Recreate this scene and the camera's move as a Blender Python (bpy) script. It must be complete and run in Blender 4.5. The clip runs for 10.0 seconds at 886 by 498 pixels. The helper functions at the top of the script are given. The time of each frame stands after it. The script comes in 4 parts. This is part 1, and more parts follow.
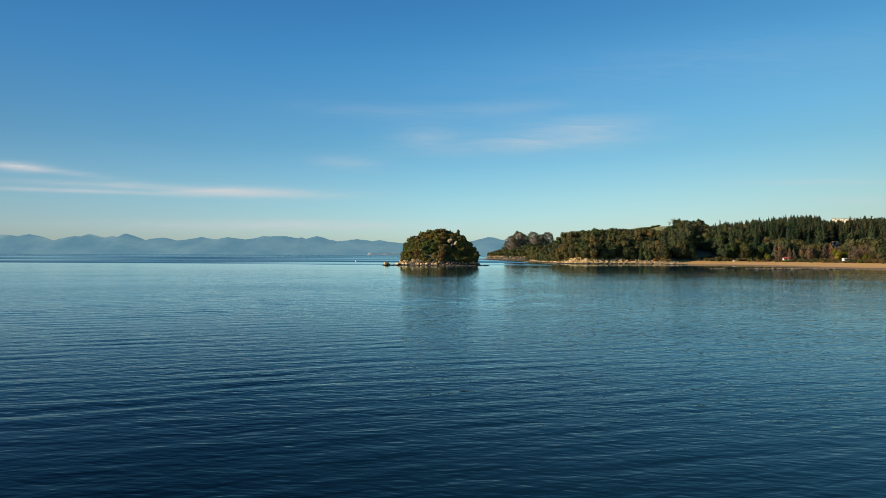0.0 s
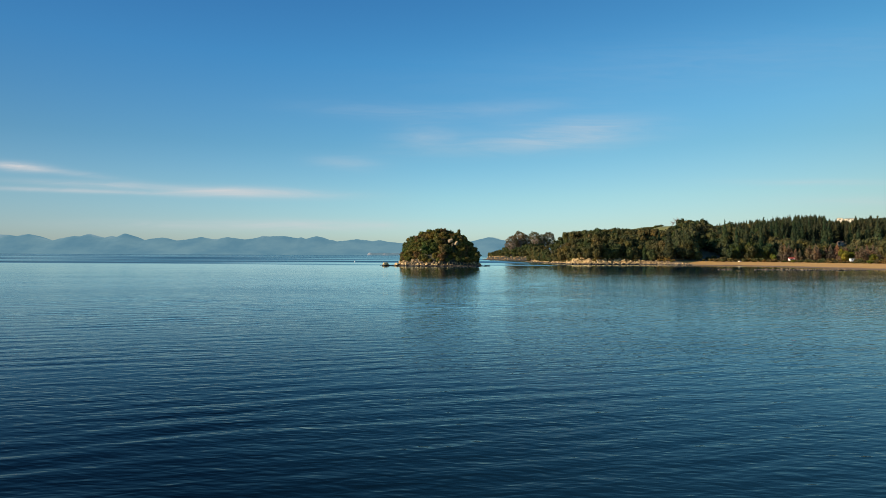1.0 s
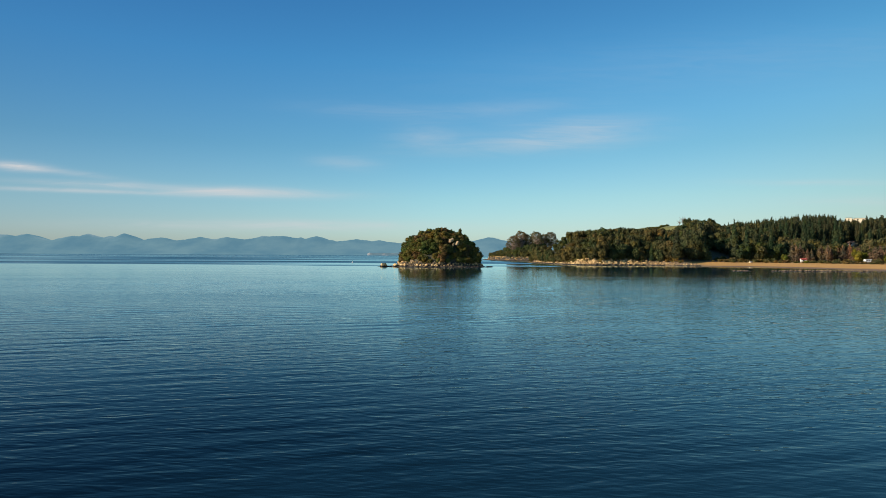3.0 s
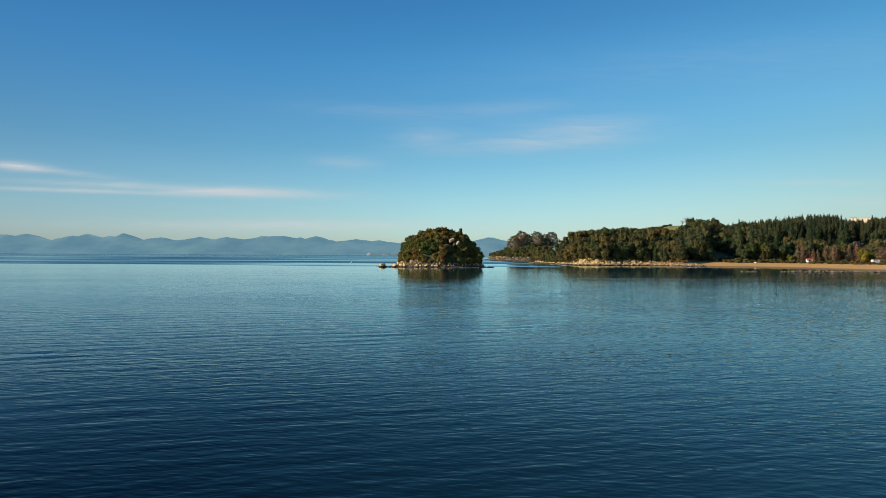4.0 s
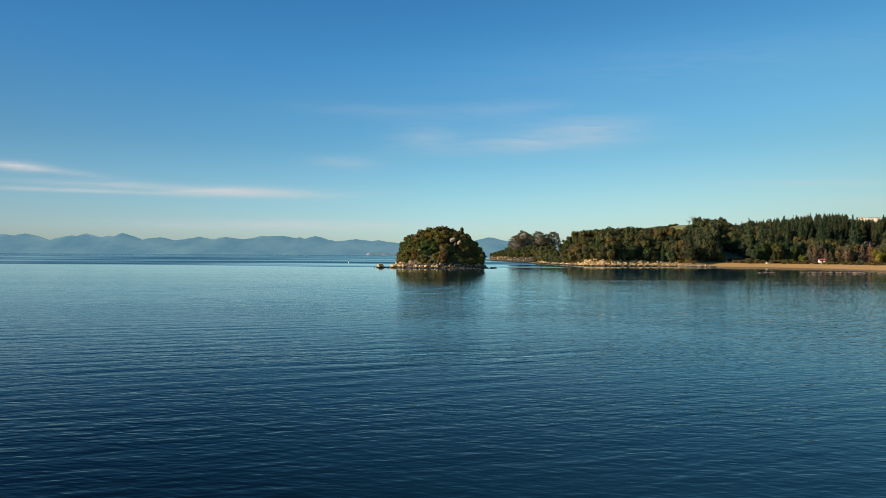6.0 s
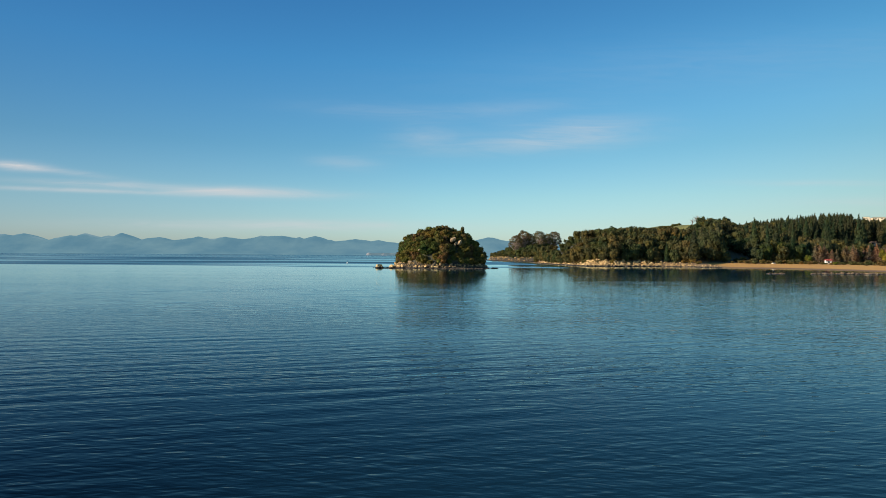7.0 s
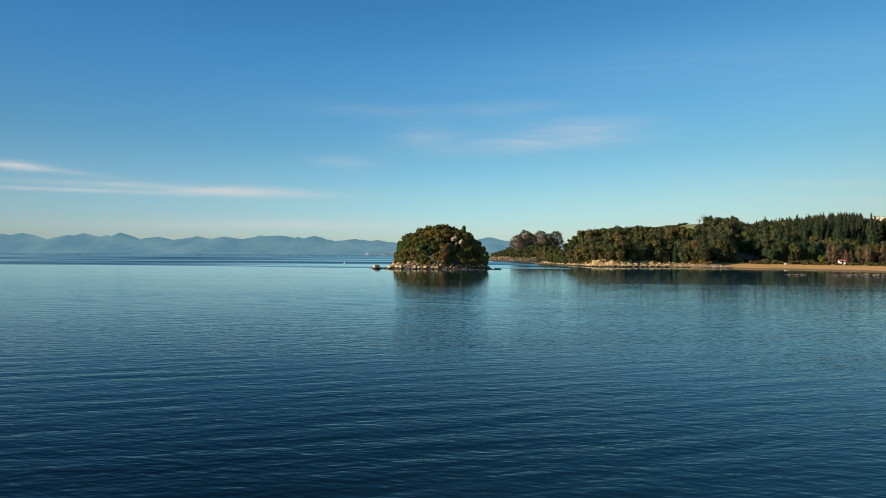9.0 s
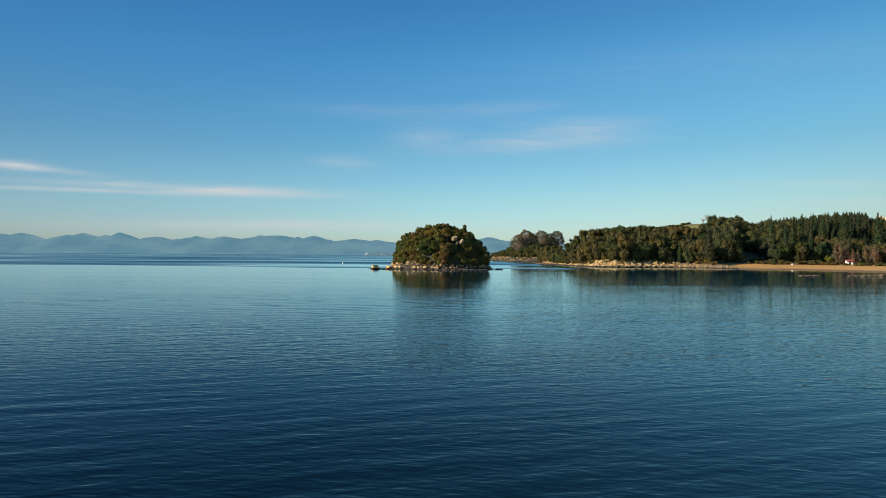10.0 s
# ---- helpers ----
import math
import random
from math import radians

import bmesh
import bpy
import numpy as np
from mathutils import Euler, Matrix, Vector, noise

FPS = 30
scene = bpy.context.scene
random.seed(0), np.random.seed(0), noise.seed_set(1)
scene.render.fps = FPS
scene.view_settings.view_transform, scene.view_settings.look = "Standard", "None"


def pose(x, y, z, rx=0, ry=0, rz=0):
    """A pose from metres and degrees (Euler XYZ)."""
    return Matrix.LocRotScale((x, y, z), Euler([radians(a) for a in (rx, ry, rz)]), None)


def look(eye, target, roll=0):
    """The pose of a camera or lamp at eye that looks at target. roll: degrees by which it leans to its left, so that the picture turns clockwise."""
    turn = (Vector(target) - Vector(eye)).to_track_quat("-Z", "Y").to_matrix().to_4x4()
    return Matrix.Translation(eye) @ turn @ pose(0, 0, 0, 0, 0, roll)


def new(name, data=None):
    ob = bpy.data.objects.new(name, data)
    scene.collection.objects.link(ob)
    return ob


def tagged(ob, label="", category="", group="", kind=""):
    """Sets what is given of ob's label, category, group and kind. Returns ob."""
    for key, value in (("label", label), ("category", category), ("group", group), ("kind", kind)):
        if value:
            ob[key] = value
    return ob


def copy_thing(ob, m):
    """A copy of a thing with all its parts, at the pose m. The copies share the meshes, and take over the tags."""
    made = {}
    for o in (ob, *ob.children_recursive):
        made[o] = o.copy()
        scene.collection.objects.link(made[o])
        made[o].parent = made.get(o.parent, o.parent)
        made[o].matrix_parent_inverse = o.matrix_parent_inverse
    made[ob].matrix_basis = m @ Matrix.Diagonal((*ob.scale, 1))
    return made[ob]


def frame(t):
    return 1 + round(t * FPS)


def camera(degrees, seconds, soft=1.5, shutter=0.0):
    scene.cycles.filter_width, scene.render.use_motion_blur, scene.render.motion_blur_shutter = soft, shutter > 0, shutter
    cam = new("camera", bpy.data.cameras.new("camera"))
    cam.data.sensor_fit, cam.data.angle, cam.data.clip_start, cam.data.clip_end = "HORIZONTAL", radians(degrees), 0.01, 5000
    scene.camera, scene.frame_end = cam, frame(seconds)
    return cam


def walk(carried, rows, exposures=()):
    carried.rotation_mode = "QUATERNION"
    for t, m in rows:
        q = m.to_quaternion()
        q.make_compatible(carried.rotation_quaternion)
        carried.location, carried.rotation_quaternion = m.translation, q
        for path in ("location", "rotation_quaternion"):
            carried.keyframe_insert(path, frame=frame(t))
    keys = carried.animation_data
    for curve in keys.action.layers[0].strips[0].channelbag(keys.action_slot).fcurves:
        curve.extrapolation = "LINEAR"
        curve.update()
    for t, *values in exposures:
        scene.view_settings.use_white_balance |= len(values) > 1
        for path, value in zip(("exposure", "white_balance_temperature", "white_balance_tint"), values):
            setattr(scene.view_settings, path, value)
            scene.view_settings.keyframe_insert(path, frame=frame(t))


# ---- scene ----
cam = camera(72.0, 10.0, soft=0.8)
PATH = [
    (0.0, -0.000, 0.000, 6.000, 90.532, -0.236, 0.000),
    (0.5, -0.075, 3.480, 6.035, 90.536, -0.245, 0.001),
    (1.0, -0.153, 6.918, 6.068, 90.540, -0.254, 0.001),
    (1.5, -0.232, 10.318, 6.100, 90.544, -0.263, 0.000),
    (2.0, -0.314, 13.686, 6.131, 90.547, -0.271, -0.002),
    (2.5, -0.398, 17.025, 6.160, 90.549, -0.280, -0.005),
    (4.0, -0.664, 26.907, 6.239, 90.555, -0.307, -0.018),
    (4.5, -0.757, 30.170, 6.262, 90.556, -0.315, -0.025),
    (5.0, -0.852, 33.425, 6.284, 90.557, -0.324, -0.032),
    (5.5, -0.949, 36.676, 6.305, 90.558, -0.333, -0.040),
    (7.0, -1.255, 46.444, 6.358, 90.557, -0.359, -0.071),
    (7.5, -1.361, 49.719, 6.372, 90.556, -0.368, -0.083),
    (8.0, -1.470, 53.010, 6.386, 90.555, -0.377, -0.095),
    (8.5, -1.580, 56.321, 6.398, 90.554, -0.386, -0.109),
    (9.0, -1.693, 59.657, 6.408, 90.552, -0.394, -0.124),
    (9.5, -1.808, 63.022, 6.417, 90.549, -0.403, -0.139),
    (10.0, -1.926, 66.420, 6.425, 90.547, -0.412, -0.156),
]
walk(cam, [(t, pose(x, y, z, rx, ry, rz)) for t, x, y, z, rx, ry, rz in PATH])

# ---- world, sun, exposure ----
SUN_AZ = radians(-108.0)      # clockwise from +y: the sun stands low, behind and to one side
SUN_EL = radians(21.0)
scene.view_settings.exposure = 0.5


def node(tree, kind, **values):
    n = tree.nodes.new(kind)
    for key, value in values.items():
        if key == "operation":
            n.operation = value
        elif key == "blend_type":
            n.blend_type = value
        elif key == "data_type":
            n.data_type = value
        elif key == "clamp":
            n.use_clamp = value
        elif key == "noise_dimensions":
            n.noise_dimensions = value
        else:
            n.inputs[key.replace("_", " ")].default_value = value
    return n


def calc(tree, op, a, b=None, clamp=False):
    n = node(tree, "ShaderNodeMath", operation=op, clamp=clamp)
    for i, v in enumerate((a, b)):
        if v is None:
            continue
        if isinstance(v, (int, float)):
            n.inputs[i].default_value = v
        else:
            tree.links.new(v, n.inputs[i])
    return n.outputs[0]


def blend(tree, fac, a, b, kind="MIX"):
    n = node(tree, "ShaderNodeMix", data_type="RGBA", blend_type=kind)
    for socket, v in ((n.inputs[0], fac), (n.inputs[6], a), (n.inputs[7], b)):
        if isinstance(v, (int, float)):
            socket.default_value = v
        elif isinstance(v, tuple):
            socket.default_value = (*v, 1.0)
        else:
            tree.links.new(v, socket)
    return n.outputs[2]


def ramp(tree, fac, stops):
    n = tree.nodes.new("ShaderNodeValToRGB")
    while len(n.color_ramp.elements) < len(stops):
        n.color_ramp.elements.new(0.5)
    for e, (p, c) in zip(n.color_ramp.elements, stops):
        e.position, e.color = p, (*c, 1.0)
    tree.links.new(fac, n.inputs[0])
    return n.outputs[0]


world = bpy.data.worlds.new("sky")
scene.world = world
world.use_nodes = True
wt = world.node_tree
wt.nodes.clear()
sky = wt.nodes.new("ShaderNodeTexSky")
sky.sky_type, sky.sun_disc = "NISHITA", False
sky.sun_elevation, sky.sun_rotation = SUN_EL, SUN_AZ
sky.altitude, sky.air_density, sky.dust_density, sky.ozone_density = 10, 1.0, 0.6, 2.5
coord = wt.nodes.new("ShaderNodeTexCoord")
sep = wt.nodes.new("ShaderNodeSeparateXYZ")
wt.links.new(coord.outputs["Generated"], sep.inputs[0])
ahead = calc(wt, "MAXIMUM", sep.outputs[1], 0.05)
su = calc(wt, "DIVIDE", sep.outputs[0], ahead)
sv = calc(wt, "DIVIDE", sep.outputs[2], ahead)
flat = wt.nodes.new("ShaderNodeCombineXYZ")
wt.links.new(su, flat.inputs[0])
wt.links.new(calc(wt, "MULTIPLY", sv, 9.0), flat.inputs[1])
streaks = node(wt, "ShaderNodeTexNoise", Scale=7.0, Detail=7.0, Roughness=0.6, Distortion=0.8)
wt.links.new(flat.outputs[0], streaks.inputs["Vector"])
wisps = ramp(wt, streaks.outputs[0], [(0.28, (0, 0, 0)), (0.72, (1, 1, 1))])
# thin cirrus: centre and half-size across and up, slope, strength
CLOUDS = [
    (-0.33, 0.101, 0.15, 0.0095, -0.02, 0.75),
    (-0.52, 0.111, 0.20, 0.0060, -0.04, 0.50),
    (-0.62, 0.103, 0.20, 0.0042, -0.03, 0.50),
    (-0.70, 0.142, 0.05, 0.0085, -0.06, 0.9),
    (-0.60, 0.130, 0.10, 0.0060, -0.12, 0.30),
    (0.22, 0.203, 0.13, 0.026, 0.06, 0.40),
    (0.10, 0.180, 0.18, 0.018, 0.05, 0.22),
    (-0.03, 0.195, 0.06, 0.020, 0.05, 0.22),
    (0.10, 0.240, 0.14, 0.014, 0.06, 0.15),
    (-0.27, 0.047, 0.30, 0.010, 0.0, 0.5),
    (-0.16, 0.150, 0.06, 0.012, -0.06, 0.20),
    (-0.10, 0.235, 0.14, 0.014, -0.05, 0.12),
    (0.62, 0.122, 0.14, 0.006, 0.0, 0.25),
    (0.70, 0.092, 0.16, 0.010, 0.0, 0.18),
    (0.45, 0.320, 0.50, 0.050, 0.08, 0.07),
]
cover = None
for cu, cv, wu, wv, slope, strength in CLOUDS:
    du = calc(wt, "SUBTRACT", su, cu)
    dv = calc(wt, "SUBTRACT", calc(wt, "SUBTRACT", sv, cv), calc(wt, "MULTIPLY", du, slope))
    a = calc(wt, "POWER", calc(wt, "ABSOLUTE", calc(wt, "DIVIDE", du, wu)), 2.0)
    b = calc(wt, "POWER", calc(wt, "ABSOLUTE", calc(wt, "DIVIDE", dv, wv)), 2.0)
    fall = calc(wt, "EXPONENT", calc(wt, "MULTIPLY", calc(wt, "ADD", a, b), -1.3))
    c = calc(wt, "MULTIPLY", fall, strength)
    cover = c if cover is None else calc(wt, "ADD", cover, c)
body = calc(wt, "ADD", calc(wt, "MULTIPLY", wisps, 0.95), 0.28)
cover = calc(wt, "MULTIPLY", cover, body, clamp=True)
# sky grade by elevation: deepens with height, then rises overhead to add fill light
tint = ramp(wt, sep.outputs[2], [(0.0, (0.415, 0.515, 0.63)), (0.03, (0.415, 0.515, 0.61)), (0.093, (0.37, 0.51, 0.54)), (0.17, (0.265, 0.465, 0.51)),
                                 (0.30, (0.18, 0.46, 0.57)), (0.42, (0.14, 0.385, 0.53)), (0.62, (0.145, 0.345, 0.495)), (1.0, (0.28, 0.48, 0.62))])
low_sky = calc(wt, "SUBTRACT", 1.0, calc(wt, "DIVIDE", sep.outputs[2], 0.22, True), True)
across = calc(wt, "MINIMUM", calc(wt, "MAXIMUM", sep.outputs[0], -0.6), 0.6)
right = calc(wt, "MAXIMUM", across, 0.0)
side = calc(wt, "SUBTRACT", 1.165, calc(wt, "MULTIPLY", calc(wt, "POWER", across, 2.0), 0.8))
side = calc(wt, "ADD", calc(wt, "SUBTRACT", side, calc(wt, "MULTIPLY", calc(wt, "MULTIPLY", right, low_sky), 0.56)), calc(wt, "MULTIPLY", across, 0.22))
wide = wt.nodes.new("ShaderNodeCombineXYZ")
wt.links.new(calc(wt, "MULTIPLY", side, calc(wt, "ADD", 1.0, calc(wt, "MULTIPLY", right, 0.27))), wide.inputs[0])
wt.links.new(side, wide.inputs[1])
wt.links.new(calc(wt, "MULTIPLY", side, calc(wt, "SUBTRACT", 0.985, calc(wt, "MULTIPLY", across, 0.16))), wide.inputs[2])
tint = blend(wt, 1.0, tint, wide.outputs[0], "MULTIPLY")
graded = blend(wt, 1.0, blend(wt, 1.0, sky.outputs[0], (2.93, 2.93, 2.95), "MULTIPLY"), tint, "MULTIPLY")
clouded = blend(wt, cover, graded, (7.4, 7.6, 7.8))
bg = wt.nodes.new("ShaderNodeBackground")
bg.inputs["Strength"].default_value = 0.06
wt.links.new(clouded, bg.inputs["Color"])
wout = wt.nodes.new("ShaderNodeOutputWorld")
wt.links.new(bg.outputs[0], wout.inputs[0])

sun_data = bpy.data.lights.new("sun", "SUN")
sun_data.energy, sun_data.angle, sun_data.color = 4.6, radians(0.6), (1.0, 0.85, 0.66)
sun = new("sun", sun_data)
toward = Vector((math.sin(SUN_AZ) * math.cos(SUN_EL), math.cos(SUN_AZ) * math.cos(SUN_EL), math.sin(SUN_EL)))
sun.matrix_world = look(toward * 800, (0, 0, 0))


# ---- materials ----
def material(name):
    m = bpy.data.materials.new(name)
    m.use_nodes = True
    t = m.node_tree
    return m, t, t.nodes["Principled BSDF"]


def noise_of(t, scale, detail=4.0, rough=0.55, stretch=None, vector="Object", distortion=0.0):
    n = node(t, "ShaderNodeTexNoise", Scale=scale, Detail=detail, Roughness=rough, Distortion=distortion)
    src = t.nodes.new("ShaderNodeNewGeometry").outputs["Position"] if vector == "World" else t.nodes.new("ShaderNodeTexCoord").outputs[vector]
    if stretch:
        mp = t.nodes.new("ShaderNodeMapping")
        mp.inputs["Scale"].default_value = stretch[:3]
        if len(stretch) > 3:
            mp.inputs["Rotation"].default_value = (0, 0, radians(stretch[3]))
        t.links.new(src, mp.inputs["Vector"])
        src = mp.outputs[0]
    t.links.new(src, n.inputs["Vector"])
    return n.outputs[0]


def bump_of(t, height, strength, distance, after=None):
    b = node(t, "ShaderNodeBump", Strength=strength, Distance=distance)
    t.links.new(height, b.inputs["Height"])
    if after is not None:
        t.links.new(after, b.inputs["Normal"])
    return b.outputs[0]


def leaf_material(name, dark, mid, light, odd=None):
    """Foliage whose clumps and plants differ in tone."""
    m, t, p = material(name)
    geo = t.nodes.new("ShaderNodeNewGeometry")
    info = t.nodes.new("ShaderNodeObjectInfo")
    col = ramp(t, geo.outputs["Random Per Island"], [(0.0, dark), (0.5, mid), (1.0, light)])
    tone = ramp(t, info.outputs["Random"], [(0.0, (0.7, 0.8, 0.72)), (0.3, (1.15, 0.98, 0.8)), (0.6, (0.8, 1.0, 0.8)), (1.0, odd or (1.3, 1.1, 0.85))])
    col = blend(t, 1.0, col, tone, "MULTIPLY")
    patch = noise_of(t, 0.16, 2.0, vector="World")
    col = blend(t, 1.0, col, ramp(t, patch, [(0.32, (0.55, 0.75, 0.66)), (0.5, (1, 1, 1)), (0.68, (1.42, 1.25, 0.82))]), "MULTIPLY")
    stand = noise_of(t, 0.05, 3.0, vector="World")
    col = blend(t, 1.0, col, ramp(t, stand, [(0.36, (0.75, 0.95, 0.95)), (0.5, (1, 1, 1)), (0.62, (1.1, 1.0, 1.05))]), "MULTIPLY")
    t.links.new(col, p.inputs["Base Color"])
    p.inputs["Roughness"].default_value = 0.75
    p.inputs["Specular IOR Level"].default_value = 0.12
    thin = t.nodes.new("ShaderNodeBsdfTranslucent")
    t.links.new(blend(t, 1.0, col, (1.3, 1.25, 0.9), "MULTIPLY"), thin.inputs["Color"])
    both = node(t, "ShaderNodeMixShader", Fac=0.38)
    t.links.new(p.outputs[0], both.inputs[1])
    t.links.new(thin.outputs[0], both.inputs[2])
    t.links.new(both.outputs[0], t.nodes["Material Output"].inputs["Surface"])
    return m


def rock_material(name, pale, tan, dark, tide):
    m, t, p = material(name)
    big = noise_of(t, 0.35, 5.0, vector="World")
    fine = noise_of(t, 3.0, 6.0, 0.7, vector="World")
    col = ramp(t, big, [(0.3, tan), (0.5, pale), (0.72, tan)])
    col = blend(t, ramp(t, fine, [(0.30, (0.75, 0.75, 0.75)), (0.52, (0, 0, 0))]), col, dark)
    info = t.nodes.new("ShaderNodeObjectInfo")
    isl = t.nodes.new("ShaderNodeNewGeometry").outputs["Random Per Island"]
    col = blend(t, 1.0, col, ramp(t, isl, [(0.0, (0.35, 0.30, 0.24)), (0.45, (0.8, 0.7, 0.58)), (1.0, (1.2, 1.08, 0.95))]), "MULTIPLY")
    col = blend(t, 1.0, col, ramp(t, info.outputs["Random"], [(0.0, (0.7, 0.68, 0.66)), (0.6, (1, 1, 1)), (1.0, (1.15, 1.1, 1.0))]), "MULTIPLY")
    pos = t.nodes.new("ShaderNodeSeparateXYZ")
    t.links.new(t.nodes.new("ShaderNodeNewGeometry").outputs["Position"], pos.inputs[0])
    level = calc(t, "ADD", pos.outputs[2], calc(t, "MULTIPLY", calc(t, "SUBTRACT", fine, 0.5), 2.4))
    wet = ramp(t, calc(t, "DIVIDE", level, tide * 2.0, True), [(0.42, (1, 1, 1)), (0.6, (0, 0, 0))])
    col = blend(t, wet, col, (0.035, 0.03, 0.025))
    t.links.new(col, p.inputs["Base Color"])
    p.inputs["Roughness"].default_value = 0.85
    t.links.new(bump_of(t, fine, 0.6, 0.25), p.inputs["Normal"])
    return m


BUSH = leaf_material("bush_leaves", (0.066, 0.064, 0.031), (0.098, 0.091, 0.042), (0.135, 0.119, 0.055))
ISLE_BUSH = leaf_material("islet_leaves", (0.075, 0.075, 0.026), (0.14, 0.13, 0.043), (0.215, 0.185, 0.064), (1.25, 1.04, 0.78))
RUSSET = leaf_material("russet_leaves", (0.085, 0.062, 0.03), (0.145, 0.102, 0.05), (0.215, 0.152, 0.08))
GREEN = leaf_material("fresh_green_leaves", (0.042, 0.055, 0.018), (0.076, 0.092, 0.03), (0.12, 0.132, 0.047))
PINE = leaf_material("pine_needles", (0.035, 0.046, 0.028), (0.050, 0.062, 0.037), (0.07, 0.08, 0.046), (1.15, 1.2, 1.0))
DEEP = leaf_material("dark_green_leaves", (0.046, 0.055, 0.032), (0.072, 0.082, 0.044), (0.105, 0.112, 0.058))
BROWN = leaf_material("old_pine_needles", (0.08, 0.068, 0.04), (0.135, 0.11, 0.065), (0.20, 0.16, 0.098))
AUTUMN = leaf_material("bare_larch_twigs", (0.12, 0.084, 0.066), (0.18, 0.124, 0.097), (0.25, 0.172, 0.132))
YELLOW = leaf_material("yellow_green_leaves", (0.06, 0.06, 0.012), (0.13, 0.125, 0.025), (0.22, 0.20, 0.045))
STRAW = leaf_material("dry_golden_leaves", (0.09, 0.064, 0.024), (0.18, 0.128, 0.05), (0.29, 0.21, 0.085))
SCRUB = leaf_material("dune_scrub_leaves", (0.045, 0.042, 0.018), (0.105, 0.088, 0.04), (0.21, 0.16, 0.08))
ROCK = rock_material("pale_granite", (0.69, 0.52, 0.265), (0.49, 0.335, 0.14), (0.13, 0.10, 0.07), 0.8)
# darker copy of the granite: shade among the boulders is put into its colour
ROCK_SHADE = rock_material("shade_tinted_granite", (0.26, 0.20, 0.12), (0.15, 0.115, 0.07), (0.05, 0.042, 0.03), 0.8)
# bare granite's own paleness, raised further by sunlight put into the colour
ROCK_SUNLIT = rock_material("sunlit_bare_granite", (0.72, 0.60, 0.42), (0.60, 0.47, 0.30), (0.28, 0.22, 0.15), 0.65)
ROCK_DARK = rock_material("weathered_reef_rock", (0.17, 0.125, 0.075), (0.10, 0.075, 0.047), (0.04, 0.035, 0.03), 0.28)

BARK, t, p = material("bark")
t.links.new(ramp(t, noise_of(t, 6.0, 5.0, stretch=(1, 1, 0.2)), [(0.3, (0.05, 0.037, 0.027)), (0.7, (0.17, 0.125, 0.09))]), p.inputs["Base Color"])
p.inputs["Roughness"].default_value = 0.9

LAND, t, p = material("land_surface")     # sand low down by the beach, scrub soil above, grass on the open hill top
pos = t.nodes.new("ShaderNodeSeparateXYZ")
t.links.new(t.nodes.new("ShaderNodeNewGeometry").outputs["Position"], pos.inputs[0])
grain = noise_of(t, 1.6, 6.0, 0.65, vector="World")
broad = noise_of(t, 0.06, 4.0, vector="World")
soil = ramp(t, noise_of(t, 0.4, 6.0, 0.65, vector="World"), [(0.3, (0.04, 0.042, 0.02)), (0.7, (0.11, 0.09, 0.045))])
grass = ramp(t, noise_of(t, 0.25, 6.0, 0.7, vector="World"), [(0.3, (0.10, 0.115, 0.03)), (0.7, (0.21, 0.19, 0.06))])
dry = ramp(t, calc(t, "ADD", calc(t, "MULTIPLY", grain, 0.6), calc(t, "MULTIPLY", broad, 0.4)), [(0.3, (0.43, 0.21, 0.052)), (0.7, (0.61, 0.34, 0.082))])
edge = calc(t, "ADD", pos.outputs[2], calc(t, "MULTIPLY", calc(t, "SUBTRACT", broad, 0.5), 0.5))
damp = ramp(t, calc(t, "DIVIDE", edge, 1.0, True), [(0.3, (1, 1, 1)), (0.7, (0, 0, 0))])
sand = blend(t, damp, dry, (0.17, 0.10, 0.05))
west = ramp(t, calc(t, "DIVIDE", pos.outputs[0], 400.0, True), [(0.382, (1, 1, 1)), (0.402, (0, 0, 0))])
sand = blend(t, west, sand, ramp(t, grain, [(0.3, (0.07, 0.05, 0.03)), (0.55, (0.26, 0.17, 0.085)), (0.75, (0.45, 0.31, 0.16))]))
low = calc(t, "ADD", pos.outputs[2], calc(t, "MULTIPLY", calc(t, "SUBTRACT", grain, 0.5), 0.8))
up = ramp(t, calc(t, "DIVIDE", low, 8.0, True), [(0.28, (0, 0, 0)), (0.36, (1, 1, 1))])
col = blend(t, up, sand, soil)
high = ramp(t, calc(t, "DIVIDE", pos.outputs[2], 40.0, True), [(0.52, (0, 0, 0)), (0.6, (1, 1, 1))])
east = ramp(t, calc(t, "DIVIDE", pos.outputs[0], 400.0, True), [(0.53, (1, 1, 1)), (0.55, (0, 0, 0))])
t.links.new(blend(t, calc(t, "MULTIPLY", high, east), col, grass), p.inputs["Base Color"])
p.inputs["Roughness"].default_value = 0.9
t.links.new(bump_of(t, grain, 0.5, 0.3), p.inputs["Normal"])


BANK, t, p = material("rocky_bank")          # granite low down, darkened for shade between boulders; soil and litter above
pos = t.nodes.new("ShaderNodeSeparateXYZ")
t.links.new(t.nodes.new("ShaderNodeNewGeometry").outputs["Position"], pos.inputs[0])
fine = noise_of(t, 1.2, 6.0, 0.65, vector="World")
stone = ramp(t, fine, [(0.35, (0.02, 0.017, 0.012)), (0.55, (0.045, 0.036, 0.024)), (0.75, (0.12, 0.09, 0.05))])
soil = ramp(t, noise_of(t, 0.5, 6.0, 0.65, vector="World"), [(0.3, (0.04, 0.042, 0.02)), (0.7, (0.11, 0.09, 0.045))])
level = calc(t, "ADD", pos.outputs[2], calc(t, "MULTIPLY", calc(t, "SUBTRACT", fine, 0.5), 3.0))
